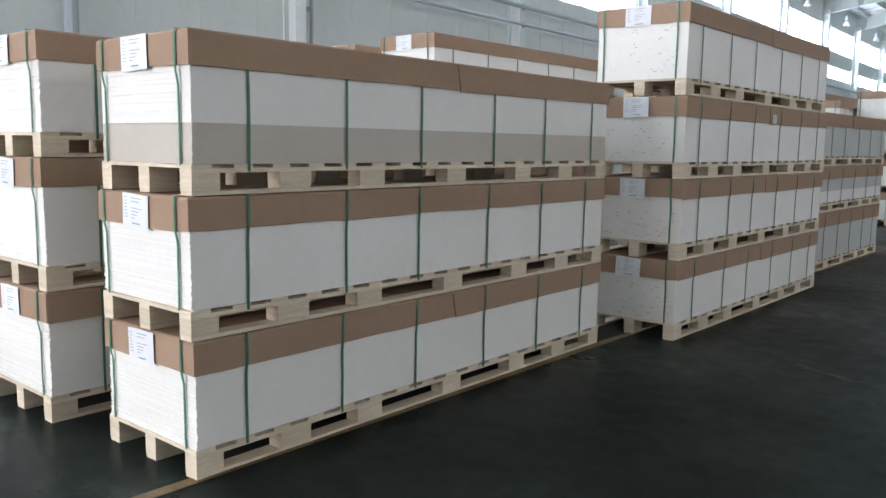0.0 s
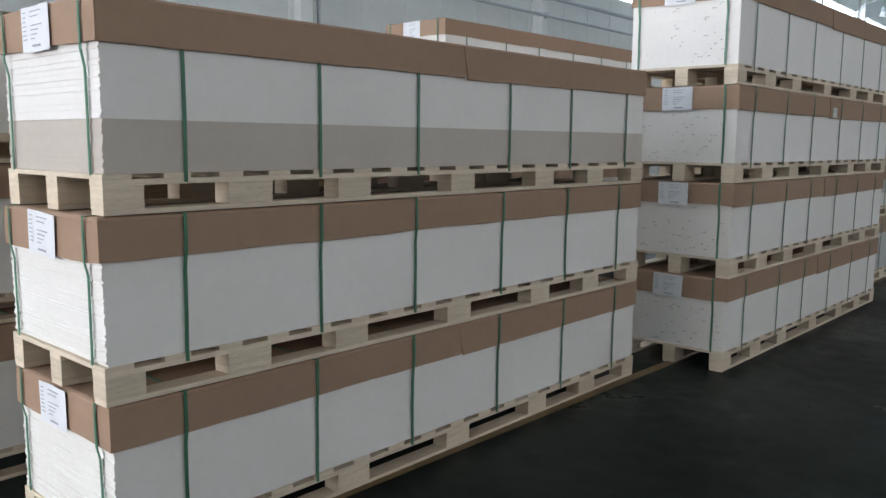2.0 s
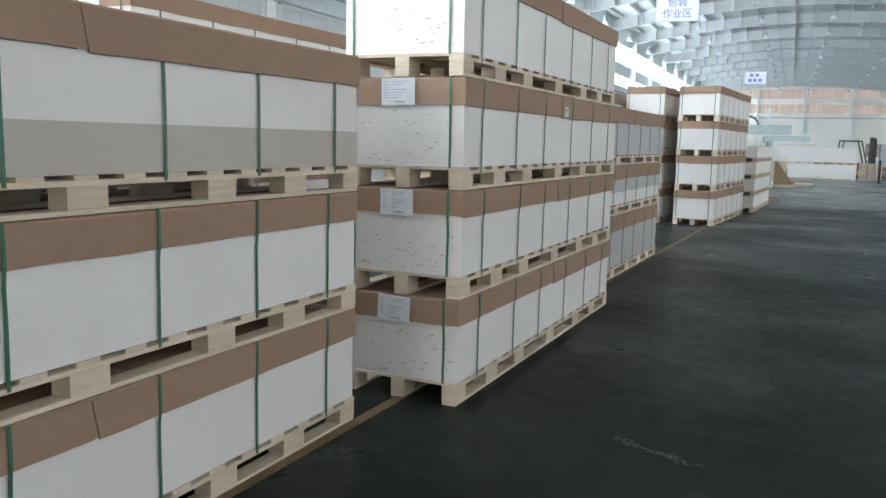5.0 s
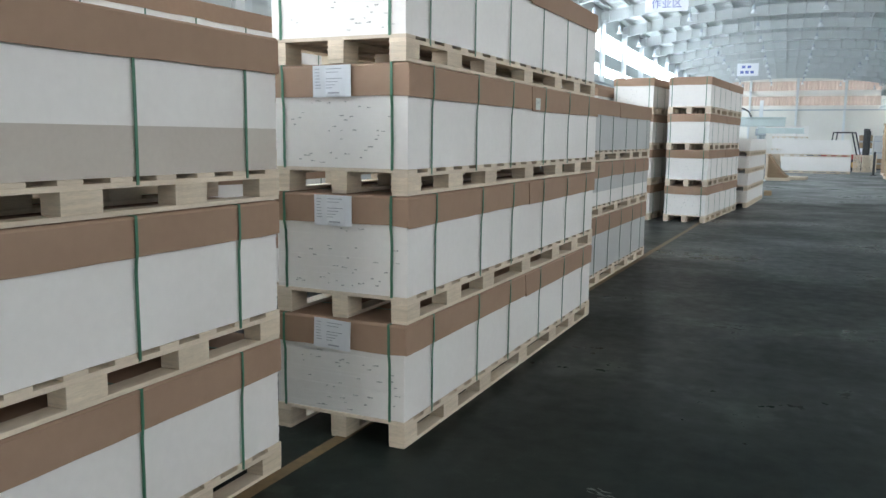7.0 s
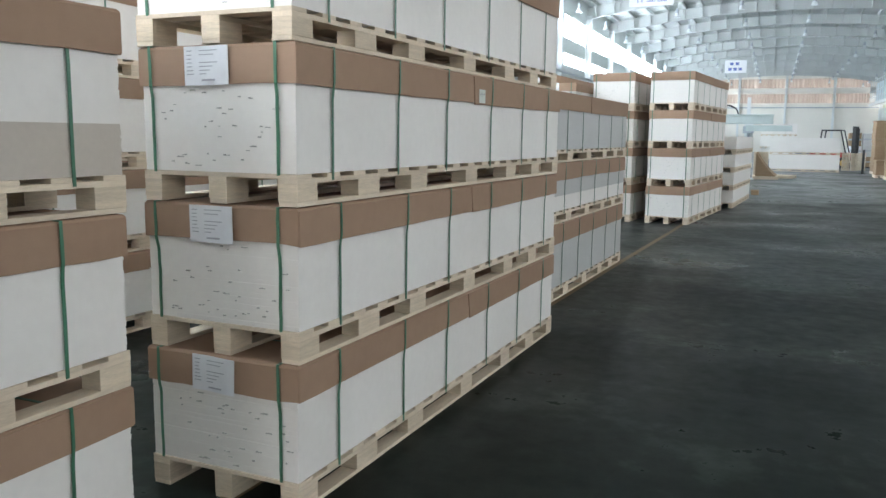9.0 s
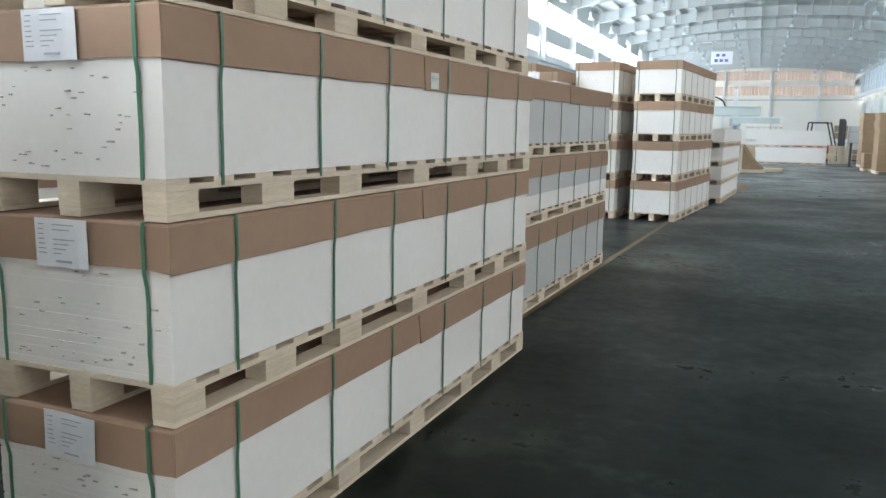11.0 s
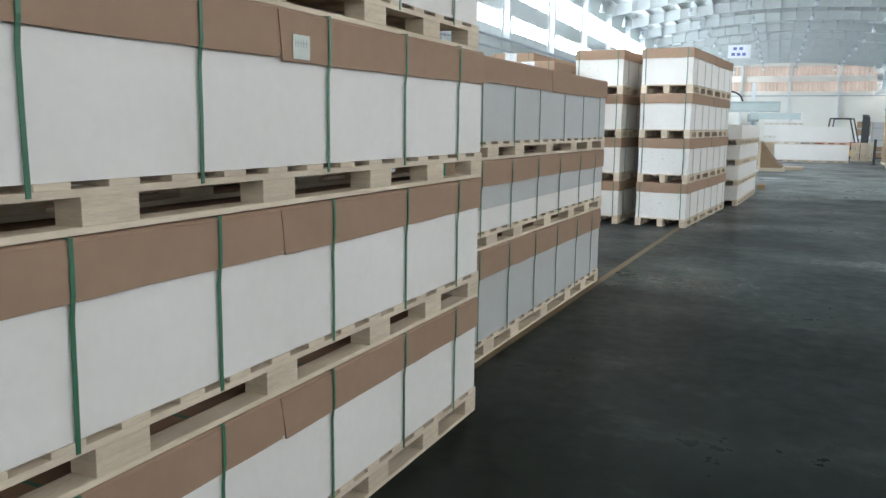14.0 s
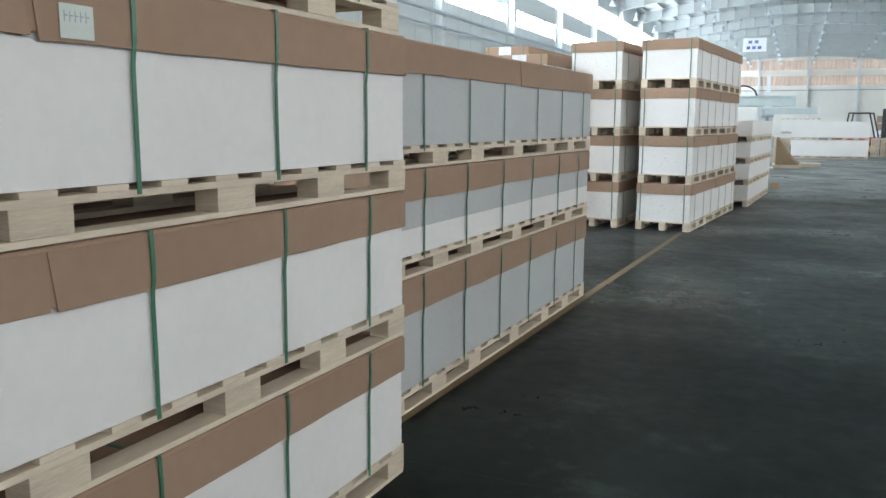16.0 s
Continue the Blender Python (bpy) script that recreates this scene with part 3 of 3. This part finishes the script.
def load_of_boards(ph=0.132, bh=0.343, ch=0.148, tone=WHITE_BOARD, second=None, split=0.0, cover=True, over=False, seam=True, tag=True, marks=False, seed=1, straps=True, at=STRAPS_MID, text=""):
    """A pallet, its stack of boards, the cardboard cover, the straps and the label, as one strapped load."""
    load = new("pallet_load")
    add_pallet(load, ph)
    top = ph + bh + (ch if cover else 0)
    bz = ph + 0.001
    btop = top - 0.016 if cover else top
    if second:
        part("board_pile", sheets_mesh(seed, bz, bz + split, 0.0098, second, "board_pile"), second, load, "beige boards in the lower half")["kind"] = "stuff"
        part("board_pile", sheets_mesh(seed + 40, bz + split, btop, 0.0098, tone, "board_pile"), tone, load, "white boards in the upper half")["kind"] = "stuff"
    else:
        part("board_pile", sheets_mesh(seed, bz, btop, 0.0098, tone, "board_pile", 0.0022 if marks else 0.007), tone, load)["kind"] = "stuff"
    if marks:
        part("stamped_mark", marks_mesh(seed, ph, ph + bh), MARK, load, "small dark stamped marks on the board ends")["kind"] = "stuff"
    if cover:
        cap = part("cardboard_cover", cap_mesh(seed, ph + bh, top), CARDBOARD, load, "brown cardboard cover")
        if seam:
            lean = random.Random(seed + 70).uniform(-0.035, -0.015)
            part("side_sheet", flap_mesh(seed, ph + bh, top, 0.003, 1.742, 0, lean), CARDBOARD, cap)
            part("side_sheet", flap_mesh(seed + 1, ph + bh, top, 1.764, L - 0.003, lean, 0), CARDBOARD, cap)
    if straps:
        for i, y in enumerate(at):
            o = part("strap", cross_strap_mesh(i % 3 + 3 * seed, ph - 0.03, ph + bh, top if over else top - 0.01, over), STRAP, load)
            o.location = (0, y + 0.002 * random.Random(seed * 9 + i).uniform(-1, 1), 0)
        for i, x in enumerate((-0.085, -W + 0.06)):
            o = part("strap", end_strap_mesh(i + 2 * seed, ph - 0.005, ph + bh, top), STRAP, load)
            o.location = (x, 0, 0)
    if tag:
        add_label(load, -0.41, top - 0.158, top, random.Random(seed).uniform(-1.5, 3))
    tagged(load, text or "white boards strapped on a pine pallet under a cardboard cover", "pallet load")
    return load, top


def stack(corner, far, levels, group, length=1.0):
    """Loads piled on one another; corner and far are the ends of the long side on the aisle."""
    yaw = -math.degrees(math.atan2(far[0] - corner[0], far[1] - corner[1]))
    z = 0.0
    r = random.Random(int(corner[1] * 100))
    for i, kw in enumerate(levels):
        key = ("load",) + tuple(sorted((k, v if not isinstance(v, bpy.types.Material) else v.name) for k, v in kw.items()))
        m = pose(corner[0] + (r.uniform(-0.012, 0.012) if i else 0), corner[1] + (r.uniform(-0.012, 0.012) if i else 0), z, 0, 0, yaw + (r.uniform(-0.25, 0.25) if i else 0)) @ Matrix.Diagonal((1, length, 1, 1))
        if key in cache:
            ob = copy_thing(cache[key][0], m)
            top = cache[key][1]
        else:
            ob, top = load_of_boards(**kw)
            ob.matrix_basis = m
            cache[key] = (ob, top)
        tagged(ob, group=group)
        z += top + 0.003
    return z


D = dict
TWO = "white over beige boards strapped on a pine pallet under cardboard"
GREYT = "grey boards strapped on a pine pallet under a cardboard cover"
near_rows = [D(seed=1, over=True, at=STRAPS_LOW), D(seed=2, over=True, seam=False), D(seed=3, at=STRAPS_TOP, tone=WHITE_BOARD, second=CREAM_BOARD, split=0.175, bh=0.415, text=TWO)]
stack((-2.67, 1.95), (-2.565, 5.43), near_rows, "three-high stack at the start")
stack((-3.87, 1.89), (-3.78, 5.37), [D(seed=4, over=True, ph=0.14, bh=0.40, ch=0.157), D(seed=2, seam=False, ph=0.13, bh=0.41, ch=0.15), D(seed=5, ph=0.125, bh=0.36)], "three-high stack behind the first")
stack((-2.145, 5.87), (-2.005, 9.33), [D(seed=6, at=STRAPS_AISLE, over=True, marks=True), D(seed=7, at=STRAPS_AISLE, over=True, marks=True), D(seed=8, over=True, at=STRAPS_LINE, marks=True, ch=0.155, bh=0.345, ph=0.125), D(seed=9, at=STRAPS_LINE, marks=True, ph=0.125, bh=0.41)], "four-high stack on the line")
stack((-2.31, 9.83), (-2.15, 13.30), [
    D(seed=10, at=STRAPS_GREY_LOW, tone=GREY_BOARD, ph=0.125, bh=0.41, ch=0.19, over=True, seam=False, text=GREYT),
    D(seed=11, at=STRAPS_GREY_LOW, over=True, tone=GREY_BOARD, second=WHITE_BOARD, split=0.14, ph=0.115, bh=0.29, ch=0.16, seam=False, text="grey over white boards strapped on a pallet under cardboard"),
    D(seed=12, at=STRAPS_GREY, tone=GREY_BOARD, ph=0.115, bh=0.37, ch=0.16, text=GREYT)], "three-high grey stack")
back = [D(seed=4, over=True), D(seed=2, seam=False), D(seed=5, bh=0.40), D(seed=14, bh=0.40, seam=False)]
stack((-5.02, 6.42), (-4.88, 9.9), back, "four-high stack of the back row")
stack((-6.42, 6.7), (-6.32, 10.18), back, "four-high stack of the wall row")
high = [D(seed=15, ph=0.13, bh=0.39, ch=0.15, tag=False, marks=True), D(seed=15, ph=0.13, bh=0.39, ch=0.15, tag=False, marks=True), D(seed=16, ph=0.13, bh=0.39, ch=0.145, tag=False), D(seed=16, ph=0.13, bh=0.39, ch=0.145, tag=False)]
stack((-1.79, 18.05), (-1.43, 21.49), high, "four-high stack further up the aisle")
stack((-2.82, 18.12), (-2.50, 21.57), high[1:] + high[1:2], "four-high stack beside it")
low = [D(seed=17, ph=0.115, bh=0.275, cover=False, straps=False, tag=False, text="white boards stacked bare on a pine pallet")] * 4
stack((-1.22, 22.13), (-0.97, 25.6), low, "four-high low stack without covers")
stack((-3.72, 17.4), (-3.45, 20.86), [D(seed=4, bh=0.335), D(seed=14, bh=0.335), D(seed=4, bh=0.335), D(seed=14, bh=0.335)], "four-high stack of the back row")
stack((-4.6, 19.3), (-4.40, 22.77), [D(seed=4, over=True), D(seed=5, bh=0.43), D(seed=5, bh=0.43), D(seed=5, bh=0.43)], "four-high stack of the wall row")

# ---- far end of the hall ----
bare = D(seed=18, ph=0.12, bh=0.672, cover=False, straps=False, tag=False, text="tall white boards stacked bare on a pine pallet")
stack((-0.62, 45.1), (1.0, 45.1), [bare, D(bare, seed=19)], "white stacks lying across the aisle", 0.875)
tall = D(seed=18, ph=0.12, bh=0.74, cover=False, straps=False, tag=False, text="tall white boards stacked bare on a pine pallet")
for x in (-0.6, 0.2, 0.98):
    stack((x, 65.0), (x, 68.5), [tall] * 3, "stacks at the end of the hall")


def gantry():
    """A panel-handling gantry: two box beams on a post, with a hose loop and a bench below."""
    g = new("gantry_loader")
    b = bmesh.new()
    chamfered(b, -3.4, -0.53, 35.8, 36.2, 2.07, 2.38, 0.015)
    box(b, -3.42, -0.51, 35.75, 36.25, 2.38, 2.42)
    for x in (-3.0, -2.3, -1.6, -0.9):
        box(b, x, x + 0.03, 35.77, 35.8, 2.08, 2.37)
    part("beam", b, GREY_MACHINE, g, "grey-green box beam")
    b = bmesh.new()
    chamfered(b, -1.45, 0.12, 35.3, 35.6, 1.82, 2.01, 0.01)
    box(b, -1.45, 0.14, 35.27, 35.3, 1.8, 1.84)
    part("arm", b, GREY_MACHINE, g, "lower travelling arm")
    b = bmesh.new()
    chamfered(b, -1.5, -1.22, 35.6, 36.1, 0.0, 2.07, 0.01)
    box(b, -1.62, -1.1, 35.5, 36.2, 0.0, 0.05)
    box(b, -1.47, -1.34, 35.85, 36.0, 2.42, 3.05)
    part("post", b, STEEL_W, g, "white column")
    b = bmesh.new()
    chamfered(b, -2.95, -2.75, 35.85, 36.15, 0.0, 2.07, 0.01)
    part("post", b, GREY_MACHINE, g)
    b = bmesh.new()
    pts = [(-2.5 + 0.75 * (i / 10), 35.9, 2.42 + 0.34 * math.sin(math.pi * min(1, 0.15 + i / 10 * 0.85)) ** 0.5) for i in range(11)]
    for p, q in zip(pts, pts[1:]):
        rod(b, p, q, 0.03, 8)
    part("hose", b, BLACK, g, "black cable loop")
    b = bmesh.new()
    chamfered(b, -1.55, -1.18, 35.35, 35.6, 1.72, 1.98, 0.01)
    rod(b, (-1.36, 35.45, 1.72), (-1.36, 35.45, 1.58), 0.05, 12)
    part("drive", b, PIPE, g, "grey motor block on the arm")
    tagged(g, "grey-green panel gantry on a white post", "machine")


def forklift():
    """A counterbalance truck seen from the front quarter."""
    f = new("forklift")
    b = bmesh.new()
    chamfered(b, -0.5, 0.5, -0.9, 0.75, 0.3, 0.85, 0.06)
    chamfered(b, -0.48, 0.48, 0.35, 1.0, 0.55, 1.15, 0.1)
    part("body", b, RED, f, "red truck body with counterweight")
    b = bmesh.new()
    chamfered(b, -0.24, 0.24, -0.1, 0.3, 0.85, 1.0, 0.04)
    chamfered(b, -0.23, 0.23, 0.25, 0.36, 0.95, 1.4, 0.04)
    part("seat", b, BLACK, f, "black seat")
    b = bmesh.new()
    for x in (-0.46, 0.46):
        rod(b, (x, -0.75, 0.8), (x, -0.45, 2.0), 0.035)
        rod(b, (x, 0.55, 1.1), (x, 0.45, 2.0), 0.035)
        rod(b, (x, -0.47, 2.0), (x, 0.47, 2.0), 0.035)
    for i in range(7):
        y = -0.45 + 0.15 * i
        rod(b, (-0.46, y, 2.0), (0.46, y, 2.0), 0.02)
    part("overhead_guard", b, BLACK, f, "dark overhead guard")
    for x in (-0.3, 0.3):
        b = bmesh.new()
        box(b, x - 0.06, x + 0.06, -1.15, -0.98, 0.1, 2.2)
        box(b, x - 0.04, x + 0.04, -1.2, -1.15, 0.15, 2.1)
        part("mast", b, BLACK, f, "black mast channel")
        b = bmesh.new()
        chamfered(b, x - 0.06, x + 0.06, -2.2, -1.22, 0.08, 0.13, 0.01)
        box(b, x - 0.06, x + 0.06, -1.26, -1.2, 0.08, 0.6)
        part("fork", b, BLACK, f)
    for z in (0.35, 0.6, 1.2, 2.1):
        boxed("crossbar", BLACK, f, [(-0.4, 0.4, -1.12, -1.04, z, z + 0.08)])
    for x in (-0.5, 0.5):
        for y, r in ((-0.7, 0.32), (0.6, 0.26)):
            b = bmesh.new()
            rod(b, (x - 0.09, y, r), (x + 0.09, y, r), r, 20)
            w = part("wheel", b, BLACK, f)
            b = bmesh.new()
            rod(b, (x - 0.1, y, r), (x + 0.1, y, r), r * 0.55, 16)
            part("rim", b, ORANGE, w)
    tagged(f, "red forklift truck with a black mast, parked", "forklift")
    return f


gantry()
fk = forklift()
fk.matrix_basis = pose(2.4, 50.6, 0, 0, 0, 75)


def brown_stack(x0, x1, y0, y1, top, seed):
    r = random.Random(seed)
    s = new("sheet_stack")
    b = bmesh.new()
    for x in (x0, (x0 + x1) / 2 - 0.05, x1 - 0.1):
        box(b, x, x + 0.1, y0, y1, 0, 0.09)
    for i in range(6):
        y = y0 + (y1 - y0 - 0.1) * i / 5
        box(b, x0, x1, y, y + 0.1, 0.09, 0.11)
    part("pallet", b, PINE, s, "plain pine pallet")
    b = bmesh.new()
    z = 0.112
    ox = oy = 0
    while z < top:
        h = r.uniform(0.03, 0.06)
        ox, oy = 0.6 * ox + r.uniform(-0.02, 0.02), 0.6 * oy + r.uniform(-0.02, 0.02)
        box(b, x0 + ox, x1 + ox, y0 + oy, y1 + oy, z, z + h - 0.003)
        z += h
    part("sheet_pile", b, BROWN_SHEET, s, "brown corrugated sheets in uneven layers")["kind"] = "stuff"
    tagged(s, "tall uneven stack of brown corrugated sheets on a pallet", "sheet stack", "brown stacks")


brown_stack(3.71, 4.9, 44.0, 45.4, 2.36, 1)
brown_stack(3.62, 4.85, 38.0, 39.4, 2.24, 2)
brown_stack(3.42, 3.88, 40.2, 41.2, 0.68, 3)


def leaning_pallet(x, y, turn):
    p = new("pallet")
    for i in range(6):
        b = bmesh.new()
        chamfered(b, 0.0 + 0.06 * i, 0.045 + 0.06 * i, -0.06, 0.0, 0.0, 0.86, 0.004)
        part("slat", b, PINE, p)
    b = bmesh.new()
    for z in (0.0, 0.38, 0.78):
        box(b, 0, 0.36, 0.0, 0.08, z, z + 0.08)
    part("stringers", b, PINE, p)
    p.matrix_basis = pose(x, y, 0, -3, 0, turn)
    tagged(p, "pine pallet stood on its edge beside white stacks", "pallet", "pallets on edge")


for x, y, t in ((2.72, 48.0, 0), (3.12, 48.1, 8), (3.5, 48.9, -10)):
    leaning_pallet(x, y, t)

b = bmesh.new()
chamfered(b, 3.27, 3.37, 44.2, 44.3, 0, 1.08, 0.01)
box(b, 3.19, 3.45, 44.12, 44.38, 0, 0.02)
tagged(part("post", b, BLACK), "short black guard post on the floor", "bollard")


def crate(x, y, z, w, d, h, mat, label):
    b = bmesh.new()
    chamfered(b, x, x + w, y, y + d, z, z + h, 0.012)
    c = part("crate", b, mat)
    q = bmesh.new()
    box(q, x - 0.004, x + w + 0.004, y - 0.006, y - 0.001, z + h * 0.45, z + h * 0.55)
    part("tape", q, PIPE, c)
    tagged(c, label, "box", "boxes at the far end")


rb = random.Random(12)
for i in range(4):
    x = 3.5 + 0.75 * i
    z = 0.0
    for j in range(3):
        h = rb.uniform(0.5, 0.75)
        crate(x, 55 + 0.1 * j, z, 0.65, 0.7, h, rb.choice((PAPER, GREY_BOARD, STEEL_B, BROWN_SHEET)), "pale packing box in a pile at the far end")
        z += h

# leaning sheet, flat pallets and a wooden block by the low stack
b = bmesh.new()
prev = None
for i in range(9):
    u = i / 8
    x, z = -1.05 + 0.72 * u, 0.85 * (1 - u) ** 1.3 + 0.15
    cur = [b.verts.new(p) for p in ((x, 36.2, z), (x + 0.05, 37.3, z + 0.02), (x + 0.05, 37.3, 0.122), (x, 36.2, 0.122))]
    if prev:
        for j in range(4):
            b.faces.new((prev[j], cur[j], cur[(j + 1) % 4], prev[(j + 1) % 4]))
    else:
        b.faces.new(cur)
    prev = cur
b.faces.new(prev)
tagged(part("cardboard_sheet", b, BROWN_SHEET), "bent brown cardboard sheet slumped over a pallet", "cardboard")


b = bmesh.new()
chamfered(b, -1.15, -0.62, 37.32, 37.36, 0.0, 1.02, 0.006)
box(b, -1.1, -1.04, 37.36, 37.75, 0.0, 0.06)
box(b, -1.1, -1.04, 37.36, 37.42, 0.06, 0.9)
tagged(part("plywood_sheet", b, PLY), "pale plywood sheet stood upright behind bent cardboard", "plywood sheet")


def flat_pallet(x, y, turn, z=0.0):
    p = new("pallet")
    for i in range(7):
        b = bmesh.new()
        chamfered(b, 0.13 * i, 0.13 * i + 0.09, 0, 1.0, 0.1, 0.12, 0.003)
        part("slat", b, PINE, p)
    for yy in (0, 0.45, 0.9):
        b = bmesh.new()
        chamfered(b, 0, 0.87, yy, yy + 0.1, 0, 0.1, 0.003)
        part("bearer", b, PINE, p)
    p.matrix_basis = pose(x, y, z, 0, 0, turn)
    tagged(p, "empty pine pallet lying flat on the floor", "pallet", "flat pallets")


flat_pallet(-1.1, 36.2, 4)
flat_pallet(-0.55, 37.5, -8)
b = bmesh.new()
chamfered(b, -0.96, -0.76, 26.9, 27.2, 0, 0.13, 0.006)
tagged(part("timber_block", b, BROWN_SHEET), "short brown timber block lying on the floor", "wood block")

# ---- hanging signs and lamps ----


def glyphs(text, size, place, mat, parent):
    cu = bpy.data.curves.new("lettering", "FONT")
    cu.body, cu.size, cu.align_x, cu.extrude = text, size, "CENTER", 0.001
    tmp = new("tmp", cu)
    dg = bpy.context.evaluated_depsgraph_get()
    me = bpy.data.meshes.new_from_object(tmp.evaluated_get(dg))
    bpy.data.objects.remove(tmp)
    me.materials.clear()
    me.materials.append(mat)
    o = new("lettering", me)
    o.parent = parent
    o.matrix_basis = Matrix.Translation(place) @ pose(0, 0, 0, 90, 0, 0)
    return o


def hanging_sign(x0, x1, y, z0, z1, lines, bars=()):
    s = new("hanging_sign")
    b = bmesh.new()
    chamfered(b, x0, x1, y, y + 0.03, z0, z1, 0.006)
    part("panel", b, PAPER, s, "white panel")
    for x in (x0 + 0.1, x1 - 0.1):
        b = bmesh.new()
        rod(b, (x, y + 0.015, z1), (x, y + 0.015, eave(x) + 0.6), 0.006, 6)
        part("wire", b, PIPE, s)
    for text, size, z in lines:
        glyphs(text, size, ((x0 + x1) / 2, y - 0.004, z), BLUE_INK, s)
    for bx in bars:
        b = bmesh.new()
        box(b, bx[0], bx[1], y - 0.005, y - 0.001, bx[2], bx[3])
        part("lettering", b, BLUE_INK, s)
    tagged(s, "white sign with blue lettering hung from the roof", "sign", "hanging signs")


hanging_sign(-4.66, -3.39, 28.0, 5.33, 6.2, [("包装", 0.30, 5.80), ("作业区", 0.30, 5.46)], [(-4.5, -4.3, 6.06, 6.09)])
sb = [(-3.0 + 0.3 * i, -2.82 + 0.3 * i, 5.57, 5.72) for i in range(2)] + [(-3.08 + 0.27 * i, -2.9 + 0.27 * i, 5.28, 5.43) for i in range(3)]
hanging_sign(-3.26, -2.12, 52.0, 5.15, 5.84, [], sb)


def bay_lamp():
    lamp = new("high_bay_lamp")
    b = bmesh.new()
    rod(b, (0, 0, 0.28), (0, 0, 0.62), 0.012, 6)
    part("stem", b, PIPE, lamp)
    b = bmesh.new()
    turned(b, [(0.0, 0.3), (0.07, 0.29), (0.08, 0.12), (0.07, 0.1)], (0, 0, 0))
    part("housing", b, PIPE, lamp, "grey gear housing")
    b = bmesh.new()
    turned(b, [(0.05, 0.11), (0.08, 0.07), (0.155, -0.09), (0.16, -0.1), (0.15, -0.09), (0.07, 0.06), (0.0, 0.07)], (0, 0, 0))
    part("reflector", b, STEEL_W, lamp, "bell-shaped white reflector")
    tagged(lamp, "unlit white high-bay lamp hung from a girder", "lamp", "high-bay lamps")
    return lamp


first = None
for y in columns_y[1:]:
    for x in (-8.8, -5.3, -2.3, 0.9, 4.7, 8.0):
        m = pose(x, y, eave(x) - 0.62)
        if first is None:
            first = bay_lamp()
            first.matrix_basis = m
        else:
            copy_thing(first, m)

# a note stuck on one cover of the stack on the line
u = Vector((0.14, 3.46, 0)).normalized()
note = bmesh.new()
chamfered(note, 0.0, 0.0015, 0, 0.095, 0, 0.078, 0.0004)
n_ob = part("paper_note", note, NOTE)
n_ob.matrix_basis = pose(-2.145 + 0.021 + u.x * 1.82, 5.87 + u.y * 1.82, 1.72, 0, 0, -2.317)
nb = bmesh.new()
for k2 in range(5):
    box(nb, 0.0016, 0.002, 0.012 + 0.015 * k2, 0.014 + 0.015 * k2, 0.038, 0.062)
    box(nb, 0.0016, 0.002, 0.012 + 0.015 * k2, 0.022 + 0.015 * k2, 0.05, 0.053)
part("handwriting", nb, INK, n_ob, "dark scribbled strokes")
tagged(n_ob, "pale green handwritten note stuck on a cardboard cover", "note")
